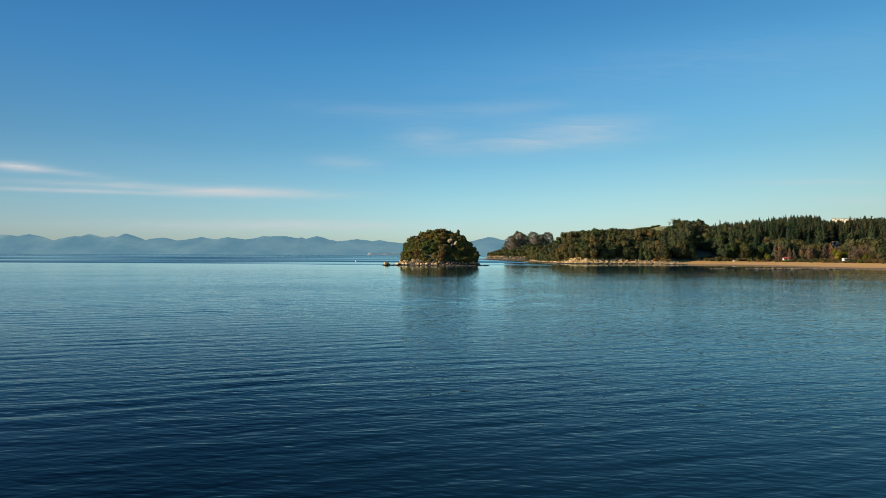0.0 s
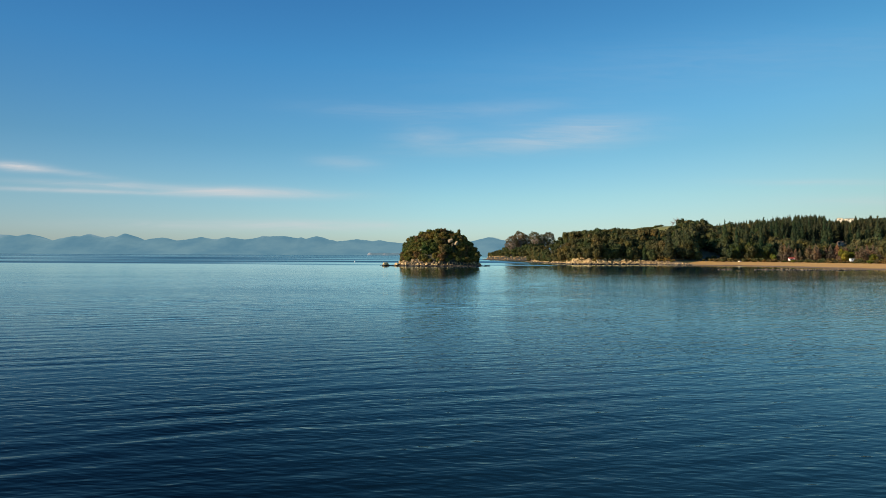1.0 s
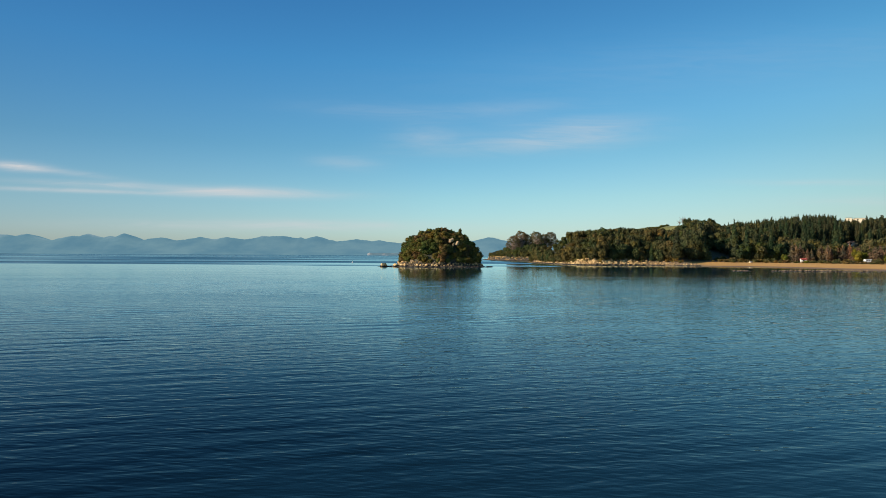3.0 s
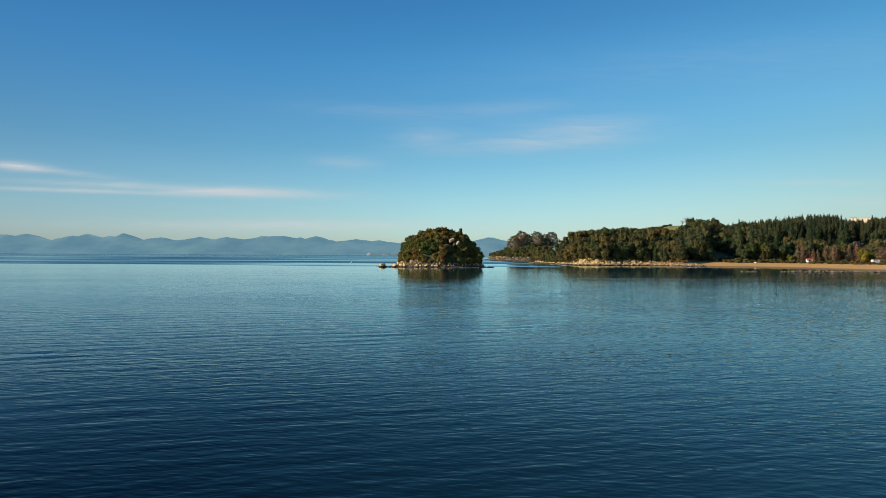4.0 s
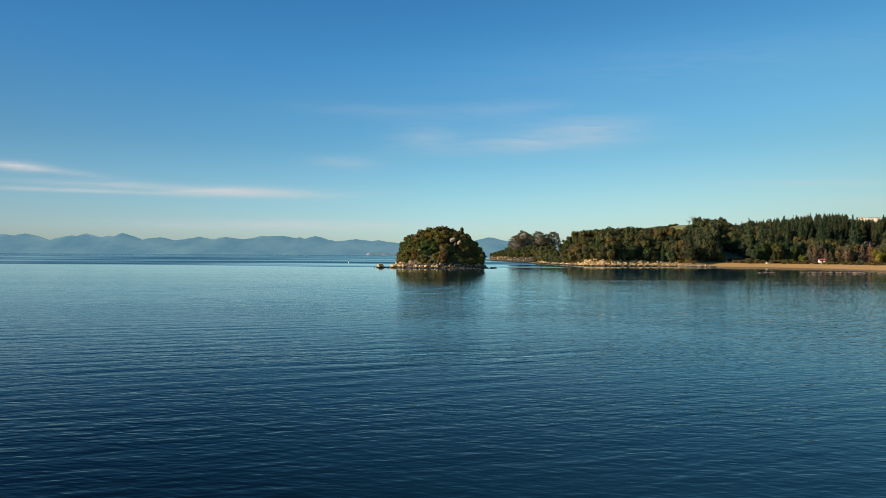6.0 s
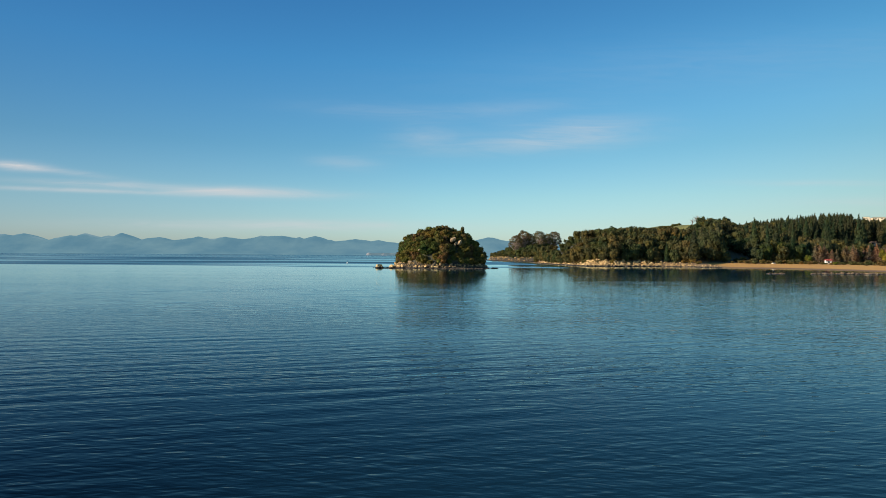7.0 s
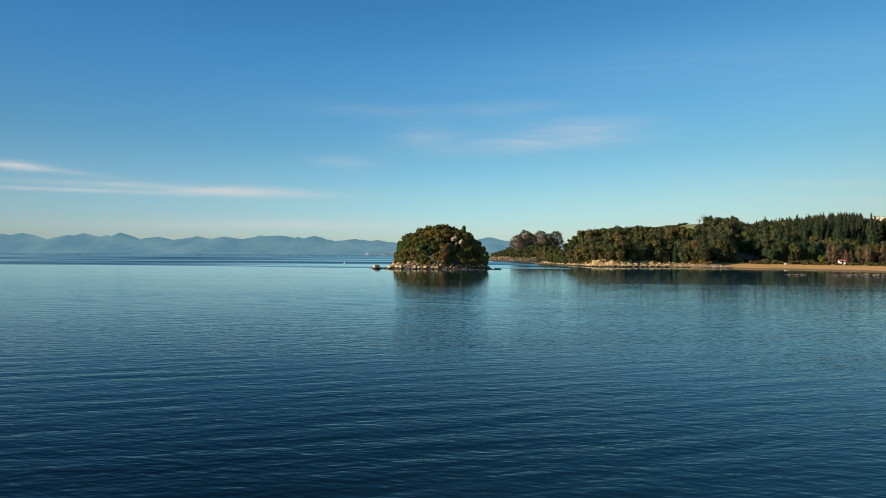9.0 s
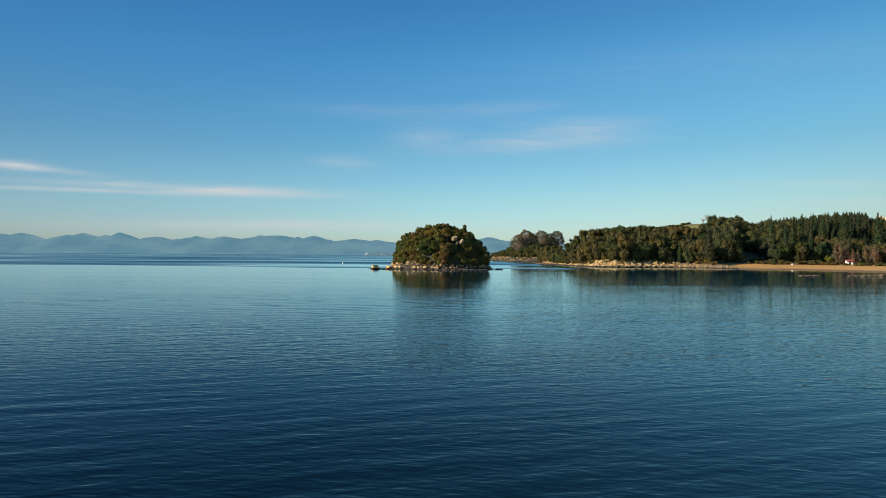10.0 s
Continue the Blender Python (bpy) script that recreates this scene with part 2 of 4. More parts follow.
t.links.new(blend(t, ramp(t, calc(t, "DIVIDE", level, 10.0, True), [(0.28, (0, 0, 0)), (0.36, (1, 1, 1))]), stone, soil), p.inputs["Base Color"])
p.inputs["Roughness"].default_value = 0.9
t.links.new(bump_of(t, fine, 0.7, 0.6), p.inputs["Normal"])


def paint(name, rgb, rough=0.6):
    m, t, p = material(name)
    n = noise_of(t, 2.5, 5.0)
    t.links.new(ramp(t, n, [(0.3, tuple(c * 0.86 for c in rgb)), (0.65, rgb)]), p.inputs["Base Color"])
    p.inputs["Roughness"].default_value = rough
    return m


WHITE = paint("white_paint", (0.78, 0.77, 0.73))
CREAM = paint("cream_plaster", (0.72, 0.60, 0.42))
REDROOF = paint("red_roof_iron", (0.36, 0.05, 0.03), 0.5)
GREYROOF = paint("grey_roof_iron", (0.16, 0.17, 0.17), 0.5)
BROWNROOF = paint("brown_roof_tiles", (0.24, 0.14, 0.085), 0.85)
DARKPAINT = paint("dark_window_glass", (0.02, 0.025, 0.03), 0.15)
TYRE = paint("black_rubber", (0.02, 0.02, 0.02), 0.8)
GREENPAINT = paint("green_buoy_paint", (0.03, 0.16, 0.08), 0.5)

FARLAND, t, p = material("haze_tinted_range")      # the air's blue haze is put into its colour and glow
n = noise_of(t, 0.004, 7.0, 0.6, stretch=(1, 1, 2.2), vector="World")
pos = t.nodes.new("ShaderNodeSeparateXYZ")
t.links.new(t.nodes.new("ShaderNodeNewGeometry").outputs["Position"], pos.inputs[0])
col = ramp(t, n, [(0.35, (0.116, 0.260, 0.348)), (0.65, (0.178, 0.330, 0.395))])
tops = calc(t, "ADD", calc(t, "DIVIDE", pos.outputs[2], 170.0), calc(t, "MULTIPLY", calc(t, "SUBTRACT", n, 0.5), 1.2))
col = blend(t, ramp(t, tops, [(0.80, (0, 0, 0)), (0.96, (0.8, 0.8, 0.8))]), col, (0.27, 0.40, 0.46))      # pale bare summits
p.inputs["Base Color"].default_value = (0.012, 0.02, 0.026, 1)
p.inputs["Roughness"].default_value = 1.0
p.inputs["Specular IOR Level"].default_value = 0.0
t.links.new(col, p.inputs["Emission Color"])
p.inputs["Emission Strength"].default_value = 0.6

# distance haze is put into the cliff as blue-grey colour with a faint glow
FARCLIFF, t, p = material("haze_tinted_cliff")
n = noise_of(t, 0.03, 5.0, 0.6, vector="World")
t.links.new(ramp(t, n, [(0.52, (0.05, 0.07, 0.08)), (0.68, (0.2, 0.17, 0.16))]), p.inputs["Base Color"])
pos = t.nodes.new("ShaderNodeSeparateXYZ")
t.links.new(t.nodes.new("ShaderNodeNewGeometry").outputs["Position"], pos.inputs[0])
bluff = ramp(t, calc(t, "DIVIDE", calc(t, "ADD", pos.outputs[0], 560.0), 100.0, True), [(0.36, (1, 1, 1)), (0.46, (0, 0, 0))])
t.links.new(blend(t, bluff, ramp(t, n, [(0.50, (0.13, 0.25, 0.31)), (0.68, (0.30, 0.31, 0.32))]), (0.48, 0.49, 0.50)), p.inputs["Emission Color"])      # a pale bluff at the seaward end
p.inputs["Emission Strength"].default_value = 0.38
p.inputs["Roughness"].default_value = 1.0

WATER, t, p = material("sea_water")
t.nodes.remove(p)
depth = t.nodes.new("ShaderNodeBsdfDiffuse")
gloss = node(t, "ShaderNodeBsdfGlossy", Color=(0.81, 0.96, 1.0, 1))
fresnel = node(t, "ShaderNodeFresnel", IOR=1.33)
film = t.nodes.new("ShaderNodeMixShader")
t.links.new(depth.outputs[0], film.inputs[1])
t.links.new(gloss.outputs[0], film.inputs[2])
t.links.new(film.outputs[0], t.nodes["Material Output"].inputs["Surface"])
ruffle = noise_of(t, 1.0, 4.0, 0.55, stretch=(0.0028, 0.013, 1, 2), vector="World")
ruf = ramp(t, ruffle, [(0.42, (0, 0, 0)), (0.55, (1, 1, 1))])
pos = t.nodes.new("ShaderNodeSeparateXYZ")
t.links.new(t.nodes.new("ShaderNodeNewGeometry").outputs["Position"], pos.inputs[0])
bright_side = calc(t, "ADD", calc(t, "DIVIDE", calc(t, "ADD", pos.outputs[0], 13.0), 75.0, True), calc(t, "MULTIPLY", calc(t, "SUBTRACT", noise_of(t, 0.022, 4.0, 0.55, vector="World", distortion=0.4), 0.5), 0.9), True)
t.links.new(blend(t, bright_side, (0.0007, 0.0035, 0.007), (0.017, 0.080, 0.128)), depth.inputs["Color"])      # paler towards +x: stands in for the brighter sky mirrored on that side
reach = calc(t, "ADD", pos.outputs[1], calc(t, "MULTIPLY", calc(t, "SUBTRACT", ruffle, 0.5), 420.0))
offshore = ramp(t, calc(t, "DIVIDE", reach, 2000.0, True), [(0.178, (0, 0, 0)), (0.212, (1, 1, 1))])
open_sea = ramp(t, calc(t, "DIVIDE", pos.outputs[0], 200.0, True), [(0.30, (1, 1, 1)), (0.38, (0, 0, 0))])
wind = calc(t, "MULTIPLY", calc(t, "MULTIPLY", offshore, open_sea), calc(t, "ADD", calc(t, "MULTIPLY", ruf, 0.7), 0.3))
rough = calc(t, "ADD", calc(t, "ADD", calc(t, "MULTIPLY", ruf, 0.012), 0.006), calc(t, "MULTIPLY", wind, 0.12))
mirrored = calc(t, "MULTIPLY", calc(t, "POWER", fresnel.outputs[0], 1.55), 1.3, True)      # skylight is polarised across from the low sun, so steep views mirror less
t.links.new(calc(t, "MULTIPLY", mirrored, calc(t, "SUBTRACT", 1.0, calc(t, "MULTIPLY", wind, 0.42))), film.inputs[0])     # ruffled water turns its faces to the eye
ripple_blur = ramp(t, calc(t, "DIVIDE", pos.outputs[1], 2000.0, True), [(0.045, (0, 0, 0)), (0.13, (1, 1, 1))])
sheltered = ramp(t, calc(t, "DIVIDE", pos.outputs[0], 200.0, True), [(0.05, (1, 1, 1)), (0.3, (0.15, 0.15, 0.15))])
rough = calc(t, "ADD", rough, calc(t, "MULTIPLY", calc(t, "MULTIPLY", ripple_blur, sheltered), 0.045))
t.links.new(rough, gloss.inputs["Roughness"])


def ripples(t, across, along, angle, detail=2.0, distortion=0.3):
    """Wavelets whose crests lie some metres apart and run at an angle to the x axis."""
    n = node(t, "ShaderNodeTexNoise", Scale=1.0, Detail=detail, Roughness=0.5, Distortion=distortion)
    mp = t.nodes.new("ShaderNodeMapping")
    mp.vector_type = "TEXTURE"
    mp.inputs["Scale"].default_value = (along, across, 1)
    mp.inputs["Rotation"].default_value = (0, 0, radians(angle))
    t.links.new(t.nodes.new("ShaderNodeNewGeometry").outputs["Position"], mp.inputs["Vector"])
    t.links.new(mp.outputs[0], n.inputs["Vector"])
    return n.outputs[0]


calm = ramp(t, calc(t, "DIVIDE", pos.outputs[1], 400.0, True), [(0.2, (1, 1, 1)), (0.28, (0.92, 0.92, 0.92)), (0.38, (0.58, 0.58, 0.58)), (0.54, (0.28, 0.28, 0.28)), (0.78, (0.13, 0.13, 0.13))])
flaws = ramp(t, noise_of(t, 1.0, 3.0, 0.5, stretch=(0.018, 0.06, 1), vector="World"), [(0.36, (0.6, 0.6, 0.6)), (0.62, (1.12, 1.12, 1.12))])
calm = calc(t, "MULTIPLY", calm, flaws)
nrm = None
for across, along, angle, detail, strength, height in ((1.3, 4.2, 16, 2.0, 0.4, 0.085), (0.5, 1.7, 15, 1.5, 0.7, 0.05), (0.42, 1.2, -13, 1.5, 0.6, 0.04), (0.2, 0.6, -6, 1.0, 0.8, 0.018)):
    wavelet = node(t, "ShaderNodeBump", Distance=height)      # ripples fade with y, the distance ahead of the camera, to suit its view
    t.links.new(ripples(t, across, along, angle, detail), wavelet.inputs["Height"])
    t.links.new(calc(t, "MULTIPLY", calm, strength), wavelet.inputs["Strength"])
    if nrm is not None:
        t.links.new(nrm, wavelet.inputs["Normal"])
    nrm = wavelet.outputs[0]
far_ripple = node(t, "ShaderNodeBump", Distance=0.6)
t.links.new(ripples(t, 9.0, 40.0, 4, 4.0, 0.5), far_ripple.inputs["Height"])
t.links.new(nrm, far_ripple.inputs["Normal"])
t.links.new(calc(t, "MULTIPLY", ripple_blur, 0.09), far_ripple.inputs["Strength"])
# far-off normals lean to -y, towards the camera, so reflections suit its view
grazing = ramp(t, calc(t, "DIVIDE", pos.outputs[1], 400.0, True), [(0.2, (0.25, 0.25, 0.25)), (0.5, (0.5, 0.5, 0.5)), (0.8, (1, 1, 1))])
lean = t.nodes.new("ShaderNodeCombineXYZ")
t.links.new(calc(t, "SUBTRACT", calc(t, "MULTIPLY", grazing, -0.016), calc(t, "MULTIPLY", wind, 0.07)), lean.inputs[1])
tilted = node(t, "ShaderNodeVectorMath", operation="ADD")
t.links.new(far_ripple.outputs[0], tilted.inputs[0])
t.links.new(lean.outputs[0], tilted.inputs[1])
unit = node(t, "ShaderNodeVectorMath", operation="NORMALIZE")
t.links.new(tilted.outputs[0], unit.inputs[0])
t.links.new(unit.outputs[0], gloss.inputs["Normal"])
t.links.new(unit.outputs[0], fresnel.inputs["Normal"])


# ---- builders ----
def mesh_from(name, verts, faces, mat, smooth=False):
    me = bpy.data.meshes.new(name)
    me.from_pydata([tuple(v) for v in verts], [], [tuple(f) for f in faces])
    me.materials.append(mat)
    if smooth:
        me.polygons.foreach_set("use_smooth", [True] * len(me.polygons))
    me.update()
    return me


def part(name, bm, mat, parent=None, label=""):
    me = bpy.data.meshes.new(name)
    bm.to_mesh(me)
    bm.free()
    me.materials.append(mat)
    ob = new(name, me)
    ob.parent = parent
    return tagged(ob, label) if label else ob


def mesh_part(name, me, parent, label=""):
    ob = new(name, me)
    ob.parent = parent
    return tagged(ob, label) if label else ob


def box_bm(lo, hi, bevel=0.0):
    bm = bmesh.new()
    bmesh.ops.create_cube(bm, size=1.0)
    for v in bm.verts:
        v.co = Vector([lo[i] + (hi[i] - lo[i]) * (v.co[i] + 0.5) for i in range(3)])
    if bevel:
        bmesh.ops.bevel(bm, geom=bm.edges[:], offset=bevel, segments=2, affect="EDGES")
    return bm


def cyl_bm(r0, r1, z0, z1, seg=12):
    bm = bmesh.new()
    bmesh.ops.create_cone(bm, cap_ends=True, segments=seg, radius1=r0, radius2=r1, depth=z1 - z0)
    bmesh.ops.translate(bm, verts=bm.verts, vec=(0, 0, (z0 + z1) / 2))
    return bm


def grid_faces(nx, ny):
    i = np.arange(nx * ny).reshape(ny, nx)
    return np.stack([i[:-1, :-1], i[:-1, 1:], i[1:, 1:], i[1:, :-1]], -1).reshape(-1, 4)


def sheet(name, xs, ys, zs, mat, smooth=True):
    """A grid over xs and ys with heights zs[y, x], as one mesh."""
    X, Y = np.meshgrid(xs, ys)
    co = np.stack([X, Y, zs], -1).reshape(-1, 3)
    fa = grid_faces(len(xs), len(ys))
    me = bpy.data.meshes.new(name)
    me.vertices.add(len(co))
    me.vertices.foreach_set("co", co.ravel())
    me.loops.add(len(fa) * 4)
    me.loops.foreach_set("vertex_index", fa.ravel().astype(np.int32))
    me.polygons.add(len(fa))
    me.polygons.foreach_set("loop_start", np.arange(0, len(fa) * 4, 4, dtype=np.int32))
    me.polygons.foreach_set("use_smooth", np.full(len(fa), smooth))
    me.materials.append(mat)
    me.update(calc_edges=True)
    return me


def fbm(x, y, scale, octaves=4):
    """Smooth value noise on arrays, about -1 to 1."""
    x, y = np.broadcast_arrays(np.asarray(x, float), np.asarray(y, float))
    out = np.zeros(x.shape)
    amp, total = 1.0, 0.0
    for o in range(octaves):
        fx, fy = x / scale + 17.3 * o, y / scale - 9.1 * o
        ix, iy = np.floor(fx), np.floor(fy)
        tx, ty = fx - ix, fy - iy
        tx, ty = tx * tx * (3 - 2 * tx), ty * ty * (3 - 2 * ty)

        def h(a, b):
            s = np.sin(a * 127.1 + b * 311.7 + o * 74.7) * 43758.5453
            return (s - np.floor(s)) * 2 - 1
        v = (h(ix, iy) * (1 - tx) + h(ix + 1, iy) * tx) * (1 - ty) + (h(ix, iy + 1) * (1 - tx) + h(ix + 1, iy + 1) * tx) * ty
        out = out + amp * v
        total += amp
        amp *= 0.5
        scale *= 0.5
    return out / total


def smooth(a, b, v):
    s = np.clip((np.asarray(v, float) - a) / (b - a), 0, 1)
    return s * s * (3 - 2 * s)


# ---- sea ----
def spaced(stops):
    """Coordinates that run through (start, step) stops with the step growing evenly between them."""
    out = [stops[0][0]]
    for (a, sa), (b, sb) in zip(stops, stops[1:]):
        while out[-1] < b:
            f = (out[-1] - a) / (b - a)
            out.append(out[-1] + sa + (sb - sa) * max(f, 0))
    return np.array(out)


half_x = spaced([(0, 1.0), (100, 1.4), (240, 3.5), (600, 40), (5200, 700)])
sea_x = np.concatenate([-half_x[:0:-1], half_x])
sea_y = spaced([(-900, 250), (-40, 20), (-5, 0.27), (110, 0.3), (200, 0.42), (330, 0.8), (600, 7), (5100, 300)])
X, Y = np.meshgrid(sea_x, sea_y)
step = np.gradient(sea_y)[:, None] + 0.25 * np.gradient(sea_x)[None, :]
rng = np.random.default_rng(5)
Z = np.zeros_like(X)
gust = 0.6 + 0.85 * fbm(X * 0.5, Y, 26.0, 3)
for i in range(16):
    length = 0.85 * (1.115 ** i)
    ang = radians(90 + rng.normal(25, 13))
    k = 2 * math.pi / length
    slope = 0.003 * min(1.0, (2.5 / length) ** 2) + 0.046 * math.exp(-(math.log(length / 1.5) / 0.42) ** 2)
    wob = fbm(X + 31 * i, Y - 17 * i, 4 * length + 3, 3)
    fade = np.clip(length / (2.5 * step) - 0.6, 0, 1)
    ph = k * (X * math.cos(ang) + Y * math.sin(ang)) + rng.uniform(0, 6.28) + 2.0 * wob
    Z += slope / k * fade * (np.sin(ph) + 0.3 * np.cos(2 * ph)) * np.clip(gust + 0.6 * wob, 0.1, 1.6)
Z *= 0.25 + 0.75 * smooth(230, 105, Y)          # waves flattened with y so that far reflections suit the camera's view
sea = new("water", sheet("water", sea_x, sea_y, Z, WATER))
tagged(sea, "calm rippled dark blue sea reaching to the horizon", "sea", kind="structure")

# ---- mainland shape ----
COAST_X = (70, 76, 79, 84, 98, 120, 133, 144, 152, 163, 180, 187, 192, 196, 203, 260, 400, 800)
COAST_Y = (800, 510, 463, 412, 406, 412, 412, 402, 386, 378, 372, 355, 330, 298, 278, 240, 170, 60)
FOOT_X = (60, 79, 98, 133, 148, 165, 235, 290, 414, 800)
FOOT_Y = (560, 466, 410, 417, 417, 420, 446, 462, 470, 440)
RIDGE_X = (60, 80, 92, 112, 145, 160, 172, 183, 200, 222, 242, 265, 291, 327, 348, 373, 414, 500, 800)
RIDGE_Y = (580, 530, 500, 500, 520, 530, 536, 545, 530, 530, 540, 565, 600, 608, 600, 600, 640, 640, 600)
RIDGE_Z = (4, 7, 12, 17, 25.5, 28.8, 31, 32.6, 33, 27, 23, 22, 23, 27, 31, 33, 39.5, 40, 42)
CANOPY_X = (60, 71, 80, 92, 105, 135, 150, 185, 192, 200, 222, 242, 265, 291, 327, 348, 373, 379, 384, 420, 432, 500, 800)
CANOPY_Z = (7, 12, 17, 22.5, 26, 28, 27.6, 27.3, 32, 35, 34.5, 34, 37.5, 42, 46, 49, 49, 47, 42, 42, 46, 48, 52)


def coast_distance(x, y):
    """Metres inland from the waterline, below zero at sea."""
    x, y = np.asarray(x, float), np.asarray(y, float)
    best = np.full(np.broadcast(x, y).shape, 1e9)
    for ax, ay, bx, by in zip(COAST_X, COAST_Y, COAST_X[1:], COAST_Y[1:]):
        vx, vy = bx - ax, by - ay
        s = np.clip(((x - ax) * vx + (y - ay) * vy) / (vx * vx + vy * vy), 0, 1)
        best = np.minimum(best, np.hypot(x - ax - s * vx, y - ay - s * vy))
    inland = np.where(y > np.interp(x, COAST_X, COAST_Y), best, -best)
    return np.minimum(inland, (570 + 3 * (x - 76) - y) / 3.2)


def land_height(x, y):
    d = coast_distance(x, y)
    sandy = smooth(147, 163, x)
    shore = (1 - sandy) * 3.2 * smooth(0, 9, d) + sandy * (0.9 * smooth(0, 14, d) + 1.5 * smooth(12, 38, d))
    foot, ridge, top = np.interp(x, FOOT_X, FOOT_Y), np.interp(x, RIDGE_X, RIDGE_Y), np.interp(x, RIDGE_X, RIDGE_Z)
    s = (y - foot) / np.maximum(ridge - foot, 15)
    hill = (top - 3) * (smooth(-0.12, 1.06, s) * (1 - 0.3 * np.exp(-((s - 0.75) / 0.2) ** 2) * np.exp(-((x - 172) / 26) ** 2))) * (1 - 0.35 * smooth(1.1, 2.2, s))
    hill = hill * smooth(2, 25, d)
    z = shore + hill + fbm(x, y, 22, 4) * 0.12 * np.sqrt(np.clip(shore + hill, 0.01, 60))
    return np.where(d > 0, z, np.maximum(d * 0.15, -4) - 0.12)


land_x, land_y = np.arange(58, 700, 4.0), np.arange(215, 780, 4.0)
LX, LY = np.meshgrid(land_x, land_y)
tagged(new("ground", sheet("ground", land_x, land_y, land_height(LX, LY), LAND)),
       "golden sand beach rising to a wooded hill with a grassy top", "land", kind="structure")


def far_height(x, y):
    r = np.hypot((x - 126) / 72, (y - 800) / 140) + 0.05 * fbm(x, y, 40, 3)
    return -2 + 6.0 * smooth(1.0, 0.93, r) + 6.0 * smooth(0.92, 0.45, r) + 0.6 * fbm(x, y, 14, 3) * smooth(1.0, 0.9, r)


fx, fy = np.arange(44, 210, 3.0), np.arange(645, 960, 3.0)
FX, FY = np.meshgrid(fx, fy)
tagged(new("headland_ground", sheet("headland_ground", fx, fy, far_height(FX, FY), BANK)),
       "low rocky headland with pale granite edge", "land", kind="structure")

# ---- islet ----
ISLE = (-2.2, 345.0)
ISLE_R = (0, 0.22, 0.45, 0.6, 0.75, 0.9, 0.98, 1.05, 1.2, 1.6)
ISLE_Z = (16.8, 16.5, 15.0, 12.9, 9.9, 6.0, 2.4, 0.2, -0.9, -3.0)


def isle_height(x, y):
    dx, dy = (x - ISLE[0]) / 21.5, (y - ISLE[1]) / 21.5
    r = (np.abs(dx) ** 2.2 + np.abs(dy) ** 2.2) ** (1 / 2.2) * (1 + 0.05 * fbm(x, y, 9, 3))
    r = r * np.where(dx < 0, 1.0, 1.0 + 0.03 * np.sin(np.clip(dx, 0, 1) * 3.1))
    return np.interp(r, ISLE_R, ISLE_Z) + 0.5 * fbm(x, y, 4.0, 3) * smooth(1.15, 0.9, r)


ix, iy = np.arange(-36, 34, 0.8), np.arange(308, 384, 0.8)
IX, IY = np.meshgrid(ix, iy)
tagged(new("islet_ground", sheet("islet_ground", ix, iy, isle_height(IX, IY), BANK)),
       "steep granite islet mound rising from the sea", "islet", kind="structure")


# ---- rocks ----
def boulder_mesh(seed, mat, flat=0.75):
    r = random.Random(seed)
    bm = bmesh.new()
    bmesh.ops.create_icosphere(bm, subdivisions=2, radius=1.0)
    planes = [(Vector((r.gauss(0, 1), r.gauss(0, 1), r.gauss(0, 0.8))).normalized(), r.uniform(0.45, 0.85)) for _ in range(13)]
    sx, sy = r.uniform(0.8, 1.25), r.uniform(0.75, 1.1)
    for v in bm.verts:
        c = v.co.copy()
        for nv, off in planes:
            over = c.dot(nv) - off
            if over > 0:
                c -= nv * over * 0.97
        c *= 1 + 0.1 * noise.noise(c * 1.7 + Vector((seed, 0, 0)))
        v.co = Vector((c.x * sx, c.y * sy, c.z * flat))
    me = bpy.data.meshes.new("boulder")
    bm.to_mesh(me)
    bm.free()
    me.materials.append(mat)
    return me


def slab_mesh(seed, mat):
    """A blocky slab of granite with chipped corners."""
    r = random.Random(seed)
    bm = bmesh.new()
    bmesh.ops.create_cube(bm, size=2.0)
    bmesh.ops.bevel(bm, geom=bm.edges[:], offset=0.3, segments=2, affect="EDGES")
    bmesh.ops.subdivide_edges(bm, edges=bm.edges[:], cuts=1, use_grid_fill=True)
    for v in bm.verts:
        n = noise.noise(v.co * 0.8 + Vector((seed, 3, 0))) * 0.22 + noise.noise(v.co * 2.3 + Vector((0, seed, 0))) * 0.1
        v.co = v.co * (1 + n) + Vector((0.18 * v.co.z, 0, 0.12 * v.co.x))
    me = bpy.data.meshes.new("boulder")
    bm.to_mesh(me)
    bm.free()
    me.materials.append(mat)
    return me


BOULDERS = [boulder_mesh(i + 1, ROCK) for i in range(7)]
SHADED = [boulder_mesh(i + 20, ROCK_SHADE) for i in range(5)]
REEF = [boulder_mesh(i + 40, ROCK_DARK, 0.5) for i in range(5)]


REEF_TALL = [boulder_mesh(i + 60, ROCK_DARK, 0.55) for i in range(5)]


def boulder(x, y, z, size, rnd, meshes, label, group, squash=1.0):
    ob = new("reef_rock" if "reef" in group or "waterline" in group else "boulder", rnd.choice(meshes))
    ob.matrix_basis = pose(x, y, z, rnd.uniform(-14, 14), rnd.uniform(-14, 14), rnd.uniform(0, 360)) @ Matrix.Diagonal((size, size, size * squash, 1))
    return tagged(ob, label, "rock", group)


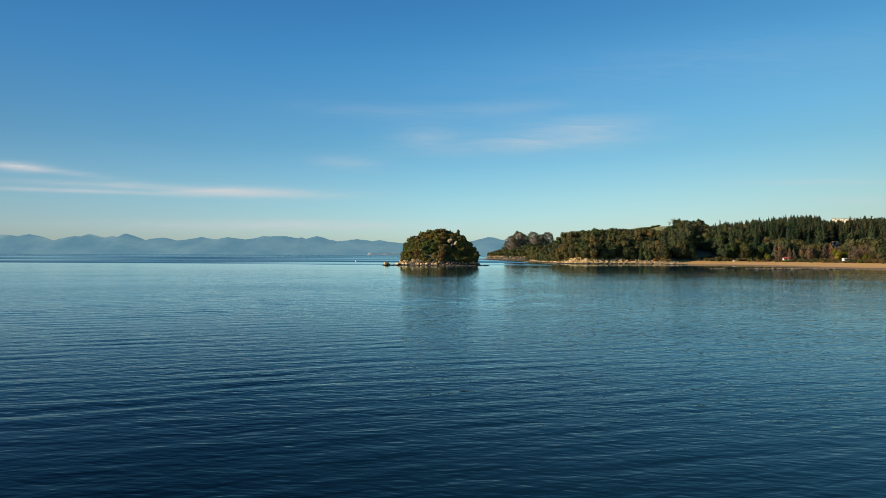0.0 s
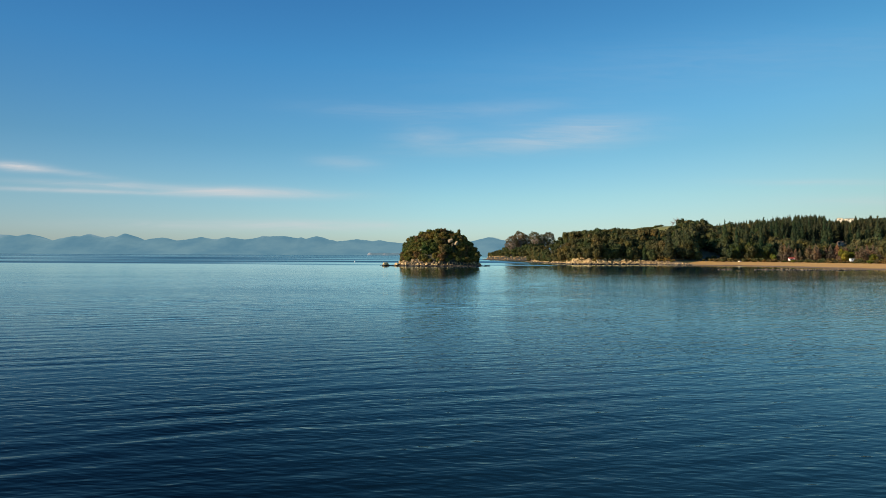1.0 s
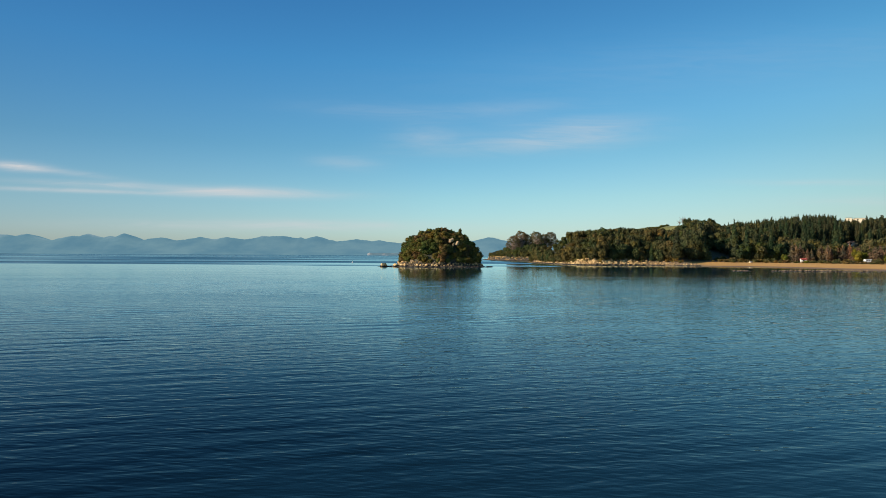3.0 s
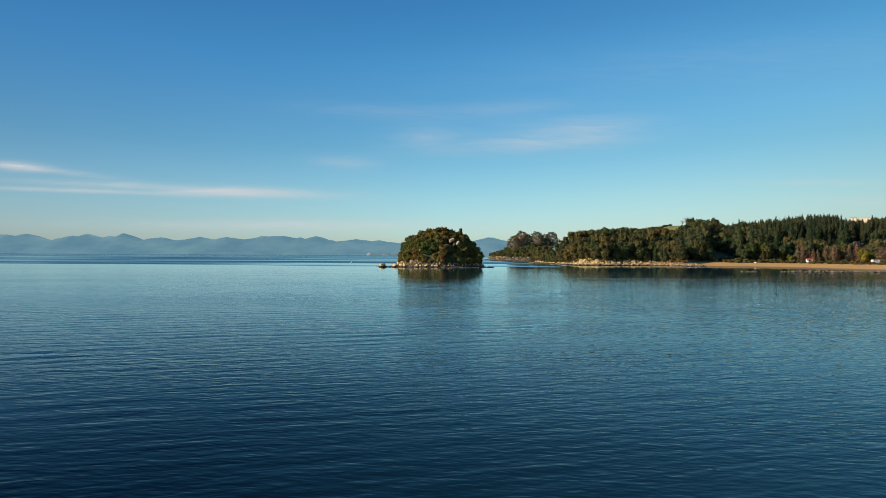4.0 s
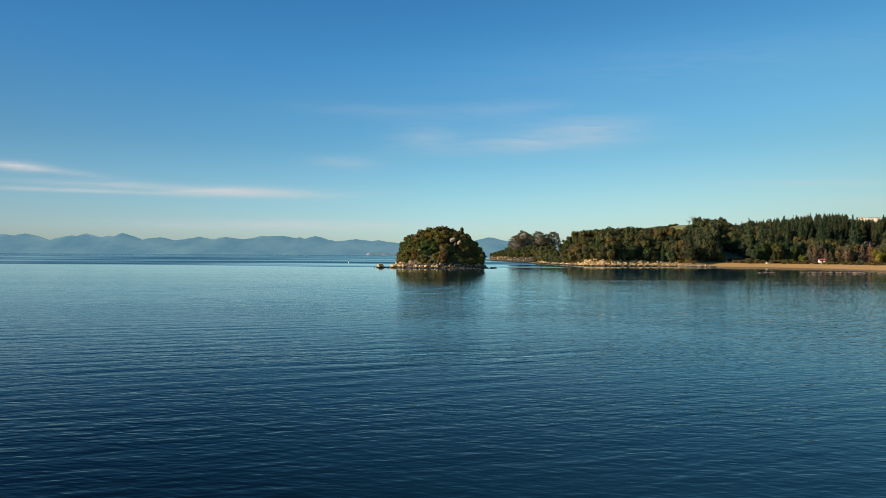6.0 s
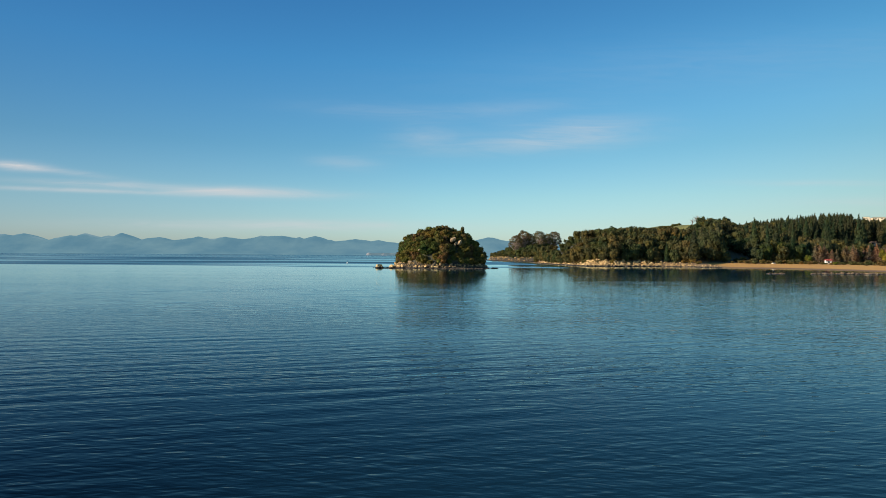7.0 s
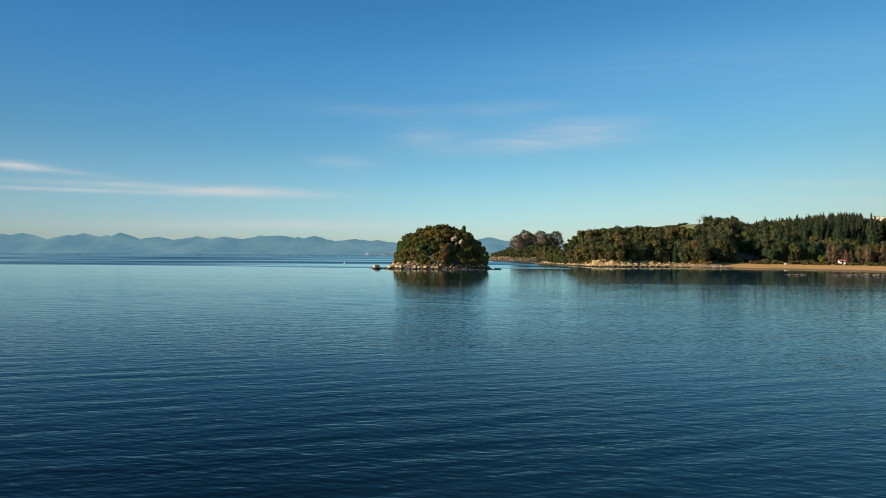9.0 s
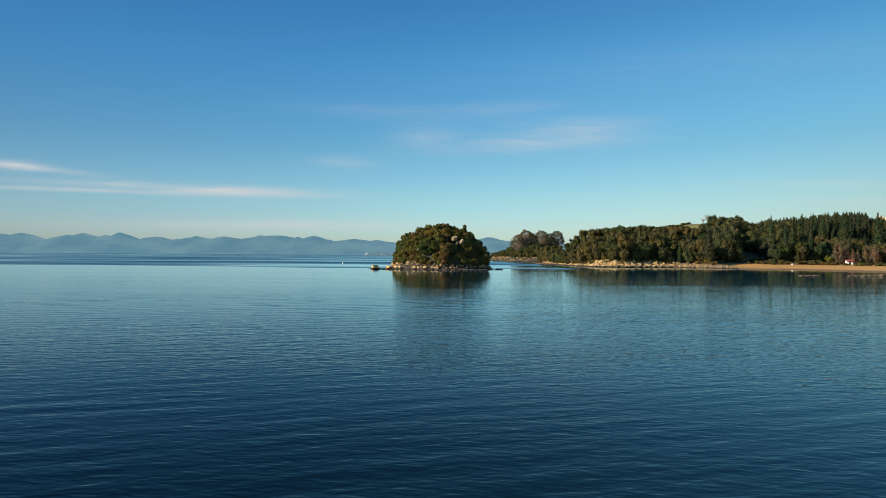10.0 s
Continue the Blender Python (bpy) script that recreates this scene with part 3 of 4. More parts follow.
rnd = random.Random(11)
for i in range(285):                                   # apron of the islet
    a = rnd.uniform(math.pi * 0.93, math.pi * 2.07) if i < 276 else rnd.uniform(0, math.pi)
    k = rnd.uniform(0.95, 1.12) * (abs(math.cos(a)) ** 2.2 + abs(math.sin(a)) ** 2.2) ** (-1 / 2.2)
    x, y = ISLE[0] + 21.5 * k * math.cos(a), ISLE[1] + 21.5 * k * math.sin(a)
    size = rnd.choice((0.38, 0.46, 0.55, 0.65, 0.8, 1.2)) * rnd.uniform(0.8, 1.25)
    if math.cos(a) > 0.35:
        size *= 0.75
    z = max(float(isle_height(x, y)), -0.3) + size * 0.15
    # shade-coloured copies are commoner on the side away from the sun
    if rnd.random() < (0.42 if math.cos(a) < 0.2 else 0.65):
        boulder(x, y, z, size, rnd, SHADED, "granite boulder at the foot of the islet with shade in its colour", "islet boulders", rnd.uniform(0.8, 1.2))
    else:
        boulder(x, y, z, size, rnd, BOULDERS, "pale granite boulder at the foot of the islet", "islet boulders", rnd.uniform(0.8, 1.2))
for x, y, size in ((-30.3, 327.5, 1.7), (-31.6, 328.5, 0.9), (-28.8, 327, 0.8), (-24.8, 329, 1.5), (-23.2, 330, 1.2), (-26.4, 328.6, 0.7), (-21.5, 329.5, 1.6), (-19.6, 328, 1.2)):
    boulder(x, y, size * 0.35, size, rnd, BOULDERS, "pale rounded boulder on the islet's low spit", "islet boulders", 1.35)
for i in range(95):                                    # low dark reef along the waterline
    f = i / 94
    x = -33 + 58 * f + rnd.uniform(-1, 1)
    y = 345 - 24.5 * math.sqrt(max(0.0, 1 - ((x + 4) / 31.5) ** 2)) + rnd.uniform(-1.2, 1.2)
    size = rnd.uniform(0.5, 1.5)
    boulder(x, y, 0.05, size, rnd, REEF, "low dark wet rock at the waterline", "waterline rocks", 0.7)
SLABS = [slab_mesh(i + 80, ROCK_SUNLIT) for i in range(3)]
for i, (x, y, z, dims, turn) in enumerate(((3.7, 329.0, 13.5, (1.25, 1.1, 0.75), (16, -14, 20)), (6.7, 329.2, 12.1, (0.75, 0.9, 1.05), (-18, 12, -25)),
                                           (4.8, 329.0, 11.6, (0.35, 0.6, 1.0), (10, 24, 12)), 
                                           (-12.0, 326.2, 8.6, (0.3, 0.4, 0.5), (8, 20, 5)), (-14.8, 337.0, 15.8, (0.35, 0.4, 0.5), (0, 30, 10)))):
    ob = new("boulder", SLABS[i % 3])
    ob.matrix_basis = pose(x, y, z, *turn) @ Matrix.Diagonal((*dims, 1))
    tagged(ob, "bare pale granite slab showing among the bushes", "rock", "granite outcrops")
for i in range(170):                                    # reef off the beach
    x = rnd.uniform(139, 186) if i < 140 else rnd.uniform(122, 205)
    y = 274 + rnd.gauss(0, 2.6) + 1.5 * math.sin(x * 0.4) + 0.03 * (x - 135)
    size = rnd.choice((0.3, 0.45, 0.6, 0.8, 1.2)) * rnd.uniform(0.8, 1.2) * (1.0 if 139 < x < 178 else 0.6)
    boulder(x, y, 0.05 + 0.1 * size, size, rnd, REEF_TALL, "low weathered rock in the shallows off the beach", "beach reef rocks")
for i in range(26):
    x, y, size = rnd.uniform(120.5, 127), 274 + rnd.gauss(0, 1.6), rnd.uniform(0.45, 0.85)
    boulder(x, y, 0.05 + 0.12 * size, size, rnd, REEF_TALL, "low weathered rock in the shallows off the beach", "beach reef rocks")
stone_src = []
for me in BOULDERS:
    co = np.empty(len(me.vertices) * 3)
    me.vertices.foreach_get("co", co)
    stone_src.append((co.reshape(-1, 3), np.array([p_.vertices[:] for p_ in me.polygons])))


def stones(name, places, mat, label, category):
    """Many stones joined: (x, y, z, size) each."""
    vs, fs, n0 = [], [], 0
    for i, (x, y, z, size) in enumerate(places):
        co, fa = stone_src[i % len(stone_src)]
        a = i * 2.399
        rot = np.array([[math.cos(a), -math.sin(a), 0], [math.sin(a), math.cos(a), 0], [0, 0, 1]])
        vs.append(co @ rot.T * size + (x, y, z))
        fs.append(fa + n0)
        n0 += len(co)
    return tagged(new(name, mesh_from(name, np.concatenate(vs), np.concatenate(fs).tolist(), mat)), label, category, kind="stuff")


places = []
for i in range(420):
    a = rnd.uniform(math.pi * 0.95, math.pi * 2.05)
    k = rnd.uniform(0.95, 1.10) * (abs(math.cos(a)) ** 2.2 + abs(math.sin(a)) ** 2.2) ** (-1 / 2.2)
    x, y = ISLE[0] + 21.5 * k * math.cos(a), ISLE[1] + 21.5 * k * math.sin(a)
    places.append((x, y, max(float(isle_height(x, y)), -0.1) + 0.1, rnd.uniform(0.2, 0.5)))
stones("islet_stones", places, ROCK, "small pale granite stones between the islet's boulders", "stones")
places = []
for i in range(1350):
    x = rnd.uniform(77, 155)
    y = float(np.interp(x, COAST_X, COAST_Y)) + abs(rnd.gauss(0, 4.2)) + (0.5 if x > 133 else -0.4) + 1.8 * math.sin(x * 0.9) * math.sin(x * 0.37)
    size = rnd.choice((0.25, 0.35, 0.45, 0.6, 0.8, 1.35)) * rnd.uniform(0.8, 1.3) * (0.5 if x > 140 else 0.75 if x > 125 else 1.0)
    places.append((x, y, max(float(land_height(x, y)), 0) + 0.15 * size, size))
for i in range(110):                                   # higher rocks at the point
    x = rnd.uniform(76, 104)
    y = float(np.interp(x, COAST_X, COAST_Y)) + rnd.uniform(1.5, 13)
    places.append((x, y, max(float(land_height(x, y)), 0) + 0.7, rnd.uniform(0.7, 1.6)))
for i in range(300):
    y = rnd.uniform(412, 540)
    x = float(np.interp(-y, [-v for v in COAST_Y[:4]], COAST_X[:4])) + abs(rnd.gauss(0, 5))
    size = rnd.uniform(0.4, 1.3)
    places.append((x, y, max(float(land_height(x, y)), 0) + 0.2 * size, size))
stones("shore_rocks", places, ROCK, "tumbled pale golden granite rocks along the wooded shore", "rocks")
places = []
for i in range(520):
    a = rnd.uniform(math.pi * 0.75, math.pi * 1.75)
    k = rnd.uniform(0.9, 1.02)
    x, y = 126 + 72 * k * math.cos(a), 800 + 140 * k * math.sin(a)
    size = rnd.uniform(0.5, 1.4)
    places.append((x, y, max(float(far_height(x, y)), 0) + 0.2, size))
stones("headland_rocks", places, ROCK, "pale granite rocks round the far headland", "rocks")


# ---- plants ----
def crown_arrays(seed, lobes, leaves, leaf, rag=0.25, core=0.86, up=0.25):
    """Leaf clumps over lumpy lobes: verts, quads. lobes: (x, y, z, rx, ry, rz)."""
    g = np.random.default_rng(seed)
    L = np.array(lobes, float)
    area = (L[:, 3] * L[:, 4] * L[:, 5]) ** (2 / 3)
    who = g.choice(len(L), leaves, p=area / area.sum())
    d = g.normal(size=(leaves, 3))
    d[:, 2] += up
    d /= np.linalg.norm(d, axis=1)[:, None]
    bump = 1 + rag * np.sin(d[:, 0] * 5 + who * 1.7) * np.sin(d[:, 1] * 5 + who) * np.cos(d[:, 2] * 4 + who * 2.3)
    rad = bump * (1 - 0.17 * g.random(leaves) ** 2)
    c = L[who, :3] + d * L[who, 3:] * rad[:, None]
    nrm = d + g.normal(scale=0.42, size=(leaves, 3))
    nrm /= np.linalg.norm(nrm, axis=1)[:, None]
    tx = np.cross(nrm, g.normal(size=(leaves, 3)))
    tx /= np.linalg.norm(tx, axis=1)[:, None]
    ty = np.cross(nrm, tx)
    s = (leaf * g.uniform(0.55, 1.35, leaves))[:, None]
    q = np.stack([c - tx * s, c - ty * s * 0.7 + nrm * s * 0.25, c + tx * s, c + ty * s * 0.7 + nrm * s * 0.25], 1)
    verts, faces = [q.reshape(-1, 3)], [np.arange(leaves * 4).reshape(-1, 4)]
    n0 = leaves * 4
    if core:
        bm = bmesh.new()
        bmesh.ops.create_icosphere(bm, subdivisions=1, radius=1.0)
        ico = np.array([v.co[:] for v in bm.verts])
        tri = np.array([[v.index for v in f.verts] for f in bm.faces])
        bm.free()
        for lo in L:
            verts.append(ico * lo[3:] * core + lo[:3])
            f = tri + n0
            faces.append(np.concatenate([f, f[:, 2:]], 1))
            n0 += len(ico)
    return np.concatenate(verts), np.concatenate(faces)


def faces_list(fa):
    return [tuple(f[:3]) if f[2] == f[3] else tuple(f) for f in fa.tolist()]


def trunk_bm(height, radius, seed, limbs=4, spread=0.5):
    r = random.Random(seed)
    bm = bmesh.new()

    def limb(a, b, r0, r1):
        m = (b - a).to_track_quat("Z", "Y").to_matrix().to_4x4()
        made = bmesh.ops.create_cone(bm, cap_ends=True, segments=7, radius1=r0, radius2=r1, depth=(b - a).length)
        bmesh.ops.transform(bm, matrix=Matrix.Translation((a + b) / 2) @ m, verts=made["verts"])
    bend = Vector((r.uniform(-0.05, 0.05), r.uniform(-0.05, 0.05), 0)) * height
    mid, top = Vector((0, 0, height * 0.5)) + bend, Vector((0, 0, height * 0.92)) - bend * 0.4
    limb(Vector((0, 0, -1.2)), mid, radius, radius * 0.7)
    limb(mid - Vector((0, 0, 0.1)), top, radius * 0.7, radius * 0.2)
    for i in range(limbs):
        a = i * 2.4 + r.random()
        s = Vector((0, 0, height * r.uniform(0.35, 0.65))) + bend * 0.7
        e = s + Vector((math.cos(a), math.sin(a), r.uniform(0.35, 0.9))) * height * spread * r.uniform(0.5, 0.9)
        limb(s, e, radius * 0.4, radius * 0.12)
    return bm


def bush_lobes(seed, w, h):
    r = random.Random(seed)
    out = [(0, 0, h * 0.48, w * 0.36, w * 0.36, h * 0.44)]
    for i in range(9):
        a = i * 2.4 + r.uniform(-0.4, 0.4)
        q = r.uniform(0.16, 0.38) * w
        s = r.uniform(0.13, 0.25) * w
        out.append((q * math.cos(a), q * math.sin(a), h * r.uniform(0.3, 0.88), s, s, h * r.uniform(0.12, 0.22)))
    return out


def conifer_lobes(seed, w, h):
    r = random.Random(seed)
    out = []
    for i in range(8):
        f = i / 7
        s = w * 0.5 * (1 - f) ** 0.65 * r.uniform(0.85, 1.1) + 0.4
        out.append((r.uniform(-0.25, 0.25) * (1 - f), r.uniform(-0.25, 0.25) * (1 - f), h * (0.16 + 0.78 * f), s, s, h * 0.085 + 0.15))
    return out


class Plant:
    """One kind of plant, with a few shapes that its copies share."""

    def __init__(self, name, lobes, mat, label, category, size, leaves, leaf, count=4, trunk=(0.0, 0.0), seed=0, limbs=4, rag=0.25, core=0.86, spread=0.5):
        self.name, self.label, self.category, self.mat = name, label, category, mat
        self.w, self.h = size
        self.arrays, self.made = [], []
        for i in range(count):
            v, f = crown_arrays(seed + i, lobes(seed + i, *size), leaves, leaf, rag, core)
            self.arrays.append((v, f))
            self.made.append(None)
        self.trunk, self.seed, self.limbs, self.spread = trunk, seed, limbs, spread

    def put(self, x, y, z, scale, rnd, group, stretch=1.0, label=""):
        i = rnd.randrange(len(self.arrays))
        m = pose(x, y, z, 0, 0, rnd.uniform(0, 360))
        if self.made[i] is None:
            top = new(self.name)
            mesh_part("crown", mesh_from("crown", self.arrays[i][0], faces_list(self.arrays[i][1]), self.mat), top)
            part("trunk", trunk_bm(self.trunk[0] * self.h, self.trunk[1], self.seed + i, self.limbs, self.spread), BARK, top)
            tagged(top, self.label, self.category, group)
            top.matrix_basis = m @ Matrix.Diagonal((scale, scale, scale * stretch, 1))
            self.made[i] = top
            ob = top
        else:
            src = self.made[i]
            ob = copy_thing(src, m)
            ob.scale = (scale, scale, scale * stretch)
        return tagged(ob, label or self.label, self.category, group)


def woods(name, plants, spots, mat, label):
    """Far plants joined into one object: spots hold (plant, x, y, z, scale, stretch)."""
    vs, fs, n0 = [], [], 0
    for j, (pl, x, y, z, s, st) in enumerate(spots):
        v, f = pl.arrays[j % len(pl.arrays)]
        a = j * 2.399
        rot = np.array([[math.cos(a), -math.sin(a), 0], [math.sin(a), math.cos(a), 0], [0, 0, 1]])
        vs.append(v @ rot.T * (s, s, s * st) + (x, y, z))
        fs.append(f + n0)
        n0 += len(v)
    return tagged(new(name, mesh_from(name, np.concatenate(vs), faces_list(np.concatenate(fs)), mat)), label, "woodland", kind="stuff")


bush = Plant("bush_tree", bush_lobes, ISLE_BUSH, "dense olive-green coastal tree on the rocky islet", "tree", (4.6, 4.4), 540, 0.31, 5, (0.6, 0.16), 100)
russet = Plant("bush_tree", bush_lobes, RUSSET, "dense russet-brown coastal tree on the rocky islet", "tree", (4.6, 4.4), 540, 0.31, 3, (0.6, 0.16), 120)
fresh = Plant("bush_tree", bush_lobes, GREEN, "dense fresh-green coastal tree on the rocky islet", "tree", (4.6, 4.4), 540, 0.31, 2, (0.6, 0.16), 140)
native = Plant("broadleaf_tree", bush_lobes, BUSH, "dense dark olive native tree on the wooded slope", "tree", (9.0, 9.0), 600, 0.52, 5, (0.6, 0.3), 200)
dark_native = Plant("broadleaf_tree", bush_lobes, DEEP, "dense dark green tree on the slope behind the beach", "tree", (9.0, 9.5), 600, 0.52, 4, (0.6, 0.3), 215)
far_dark = Plant("broadleaf_tree", bush_lobes, DEEP, "", "tree", (9.0, 9.5), 430, 0.64, 5, (0.6, 0.3), 245)
far_native = Plant("broadleaf_tree", bush_lobes, BUSH, "", "tree", (9.0, 9.5), 430, 0.64, 5, (0.6, 0.3), 230)
conifer = Plant("conifer", conifer_lobes, PINE, "dark green pine with a pointed top on the hillside", "tree", (6.0, 17.0), 900, 0.42, 4, (0.9, 0.28), 300, 5, 0.2, 0.8, 0.1)
far_conifer = Plant("conifer", conifer_lobes, PINE, "", "tree", (6.4, 17.0), 370, 0.61, 4, (0.9, 0.28), 330, 5, 0.2, 0.8)
larch = Plant("larch", conifer_lobes, AUTUMN, "bare reddish-brown larch behind the beach", "tree", (4.6, 11.5), 420, 0.4, 3, (0.9, 0.16), 500, 6, 0.2, 0.55, 0.16)
golden = Plant("willow", bush_lobes, YELLOW, "yellow-green leafy tree behind the beach", "tree", (6.0, 7.0), 520, 0.42, 2, (0.6, 0.2), 600)
leafy = Plant("leafy_tree", bush_lobes, GREEN, "broad fresh-green tree at the back of the beach", "tree", (8.0, 12.0), 1300, 0.4, 2, (0.6, 0.3), 260)
bare = Plant("bare_deciduous_tree", bush_lobes, AUTUMN, "leafless pinkish-brown deciduous tree behind the beach", "tree", (7.0, 7.5), 800, 0.3, 2, (0.7, 0.2), 560, 7, 0.3, 0.4)
scrub = Plant("shrub", bush_lobes, SCRUB, "low straw-green dune shrub along the beach edge", "shrub", (3.4, 2.0), 260, 0.3, 4, (0.5, 0.07), 700)
bank_scrub = Plant("shrub", bush_lobes, STRAW, "dry golden shrub on the rocky shore bank", "shrub", (3.4, 2.2), 260, 0.26, 3, (0.5, 0.07), 760)
flax = Plant("shrub", bush_lobes, YELLOW, "bright yellow-green shrub behind the beach", "shrub", (4.2, 2.4), 300, 0.32, 2, (0.5, 0.07), 730)

# the islet's bushes
rnd = random.Random(21)
taken = []
tries = 0
while len(taken) < 620 and tries < 40000:
    tries += 1
    a, k = rnd.uniform(0, 2 * math.pi), math.sqrt(rnd.random()) * 1.12
    x, y = ISLE[0] + 21.5 * k * math.cos(a), ISLE[1] + 21.5 * k * math.sin(a)
    if y > 354 and rnd.random() < 0.9 or isle_height(x, y) < 2.1:
        continue
    if math.hypot((x - 5.4) / 2.9, (y - 329.6) / 2.8) < 1.0:
        continue
    need = 3.4 if y > 350 else 1.5 if k > 0.72 else 1.75
    if any((x - u) ** 2 + (y - v) ** 2 < need * need for u, v in taken):
        continue
    taken.append((x, y))
    z = float(isle_height(x, y))
    s = rnd.choice((0.66, 0.76, 0.87, 0.98, 1.12)) * rnd.uniform(0.9, 1.1) * (0.82 if z > 13 else 0.92 if k > 0.9 else 1.0)
    hue = rnd.random() + 0.5 * float(fbm(x, y, 7.0, 2)) + (0.22 if z > 12 else 0.0)
    kind = russet if hue > 0.95 else fresh if hue < 0.05 else bush
    kind.put(x, y, z - 0.45, s, rnd, "islet trees", rnd.uniform(0.8, 1.25))

bush.put(8.2, 342.0, float(isle_height(8.2, 342.0)) - 0.3, 0.72, rnd, "islet trees", 1.95, "slender tree standing above the islet's bushes")
bush.put(10.4, 341.0, float(isle_height(10.4, 341.0)) - 0.3, 0.6, rnd, "islet trees", 2.0, "slender tree standing above the islet's bushes")

# the mainland's woods
def scatter(n, box, gap, rnd, keep):
    """Random spots in a box, at least gap(x, y) apart."""
    out, cells = [], {}
    for _ in range(n):
        x, y = rnd.uniform(box[0], box[1]), rnd.uniform(box[2], box[3])
        if not keep(x, y):
            continue
        g = gap(x, y)
        c = (int(x // 10), int(y // 10))
        if any((x - u) ** 2 + (y - v) ** 2 < g * g for i in (-1, 0, 1) for j in (-1, 0, 1) for u, v in cells.get((c[0] + i, c[1] + j), ())):
            continue
        cells.setdefault(c, []).append((x, y))
        out.append((x, y))
    return out


def wooded(x, y):
    d = float(coast_distance(x, y))
    if x < 150:
        ok = d > (1.5 if x < 90 and y > 440 else 6.0)
    else:
        ok = y > np.interp(x, FOOT_X, FOOT_Y) - 6 and d > 34
    bare = math.hypot((x - 180) / 38, (y - 541) / 27) < 1.0
    bare = bare or (174 < x < 197 and y < 458)          # the dark gully behind the end of the beach
    bare = bare or math.hypot(x - 337, y - 528) < 12
    bare = bare or (385 < x < 420 and 585 < y < 655)
    return ok and not bare and x < 0.75 * y + 12 and y < np.interp(x, RIDGE_X, RIDGE_Y) + 14


rnd = random.Random(33)
spots = scatter(34000, (76, 520, 405, 680), lambda x, y: 4.6 if y < 470 or x > 280 else 5.4, rnd, wooded)
spots.sort(key=lambda s: s[1] + 0.35 * s[0])
far_spots = {"n": [], "d": [], "c": []}
count = {True: 0, False: 0}
for x, y in spots:
    z = float(land_height(x, y)) - 0.5
    pine_share = float(smooth(225, 290, x + 0.25 * (y - 500)) * smooth(8, 60, y - np.interp(x, FOOT_X, FOOT_Y)))
    is_pine = rnd.random() < max(pine_share, 0.06 if 110 < x < 260 else 0.0)
    s = rnd.choice((0.55, 0.68, 0.8, 0.95, 1.15)) * rnd.uniform(0.9, 1.1)
    if x < 100:
        s *= 0.8
    st = rnd.uniform(0.95, 1.6)
    room = float(np.interp(x, CANOPY_X, CANOPY_Z)) * rnd.uniform(0.93, 1.0) - z
    if y > 520 and abs(x - 0.68 * (y - 33)) < 15:
        room = min(room, 6.3 + 0.0628 * (y - 33) - z)
    if y < 526 and abs(x - 0.661 * (y - 14)) < 6:       # trees kept low along the camera's line of sight to the cottage
        room = min(room, 6.0 + 0.0148 * (y - 14) - z)
    if x > 230:
        room = min(room, 6.3 + 0.0745 * (y - 50) - z)
    if x > 0.655 * y:
        room = min(room, 6.0 + 0.067 * y - z)
    is_pine = is_pine and room > 8.0
    tall = (17.0 if is_pine else 9.0) * s * st
    if is_pine and room > 6:
        st = st * min(max(room / tall, 0.6), 1.25) * rnd.uniform(0.88, 0.99)
        tall = 17.0 * s * st
    if tall > room * 1.04:
        k = max(room / tall, 0.4)
        s, st = s * max(k, 0.6), st * k / max(k, 0.6)
    if room < 3.0:
        continue
    # dark green grows commoner towards +x, partly to stand for the gully's shade
    deep = rnd.random() < 0.12 + 0.68 * float(smooth(130, 210, x))
    count[is_pine] += 1
    if count[is_pine] <= (60 if is_pine else 225):
        (conifer if is_pine else dark_native if deep else native).put(x, y, z, s, rnd, "mainland trees", st)
    else:
        far_spots["c" if is_pine else "d" if deep else "n"].append((far_conifer if is_pine else far_dark if deep else far_native, x, y, z, s, st))
woods("broadleaf_woods", None, far_spots["n"], BUSH, "dense dark native woodland on the hill")
woods("dark_green_woods", None, far_spots["d"], DEEP, "dark green woodland on the slope behind the beach")
woods("pine_woods", None, far_spots["c"], PINE, "dark green pine plantation on the hill")

# taller trees on the ridge above the dark gully
for x, y, s, st in ((193, 508, 0.8, 1.25), (198, 514, 0.88, 1.3), (204, 508, 0.82, 1.15), (208, 516, 0.75, 1.25), (213, 515, 0.85, 1.2), (219, 519, 0.95, 1.3), (224, 524, 0.85, 1.15), (201, 520, 0.75, 1.3), (184, 462, 1.1, 1.6), (176, 452, 1.15, 1.6), (170, 440, 1.1, 1.5), (199, 474, 1.2, 1.5), (171, 431, 1.25, 1.75), (164, 424, 1.2, 1.55), (174, 440, 1.3, 1.8), (167, 433, 1.15, 1.85), (178, 446, 1.2, 1.8), (161, 430, 1.0, 1.7), (172, 425, 0.9, 1.5), (188, 470, 1.2, 1.7)):
    dark_native.put(x, y, float(land_height(x, y)) - 0.5, s, rnd, "ridge trees", st, "tall dark broadleaf tree standing above the woods")
for x, y, s in ((203, 431, 1.0), (211, 434, 1.12), (219, 438, 0.9), (197, 436, 0.7), (226, 436, 0.7)):
    leafy.put(x, y, float(land_height(x, y)) - 0.3, s, rnd, "beach trees")

for x, y, s in [(147, 516, 0.9), (161, 538, 0.8), (139, 512, 0.7)] + [(176 + 1.9 * i, 540 + 0.7 * i, 0.7 + 0.1 * math.sin(i * 2.3)) for i in range(10)]:
    bush.put(x, y, float(land_height(x, y)) - 0.3, s, rnd, "hilltop bushes", 0.55, "small dark bush on the grassy hill top")

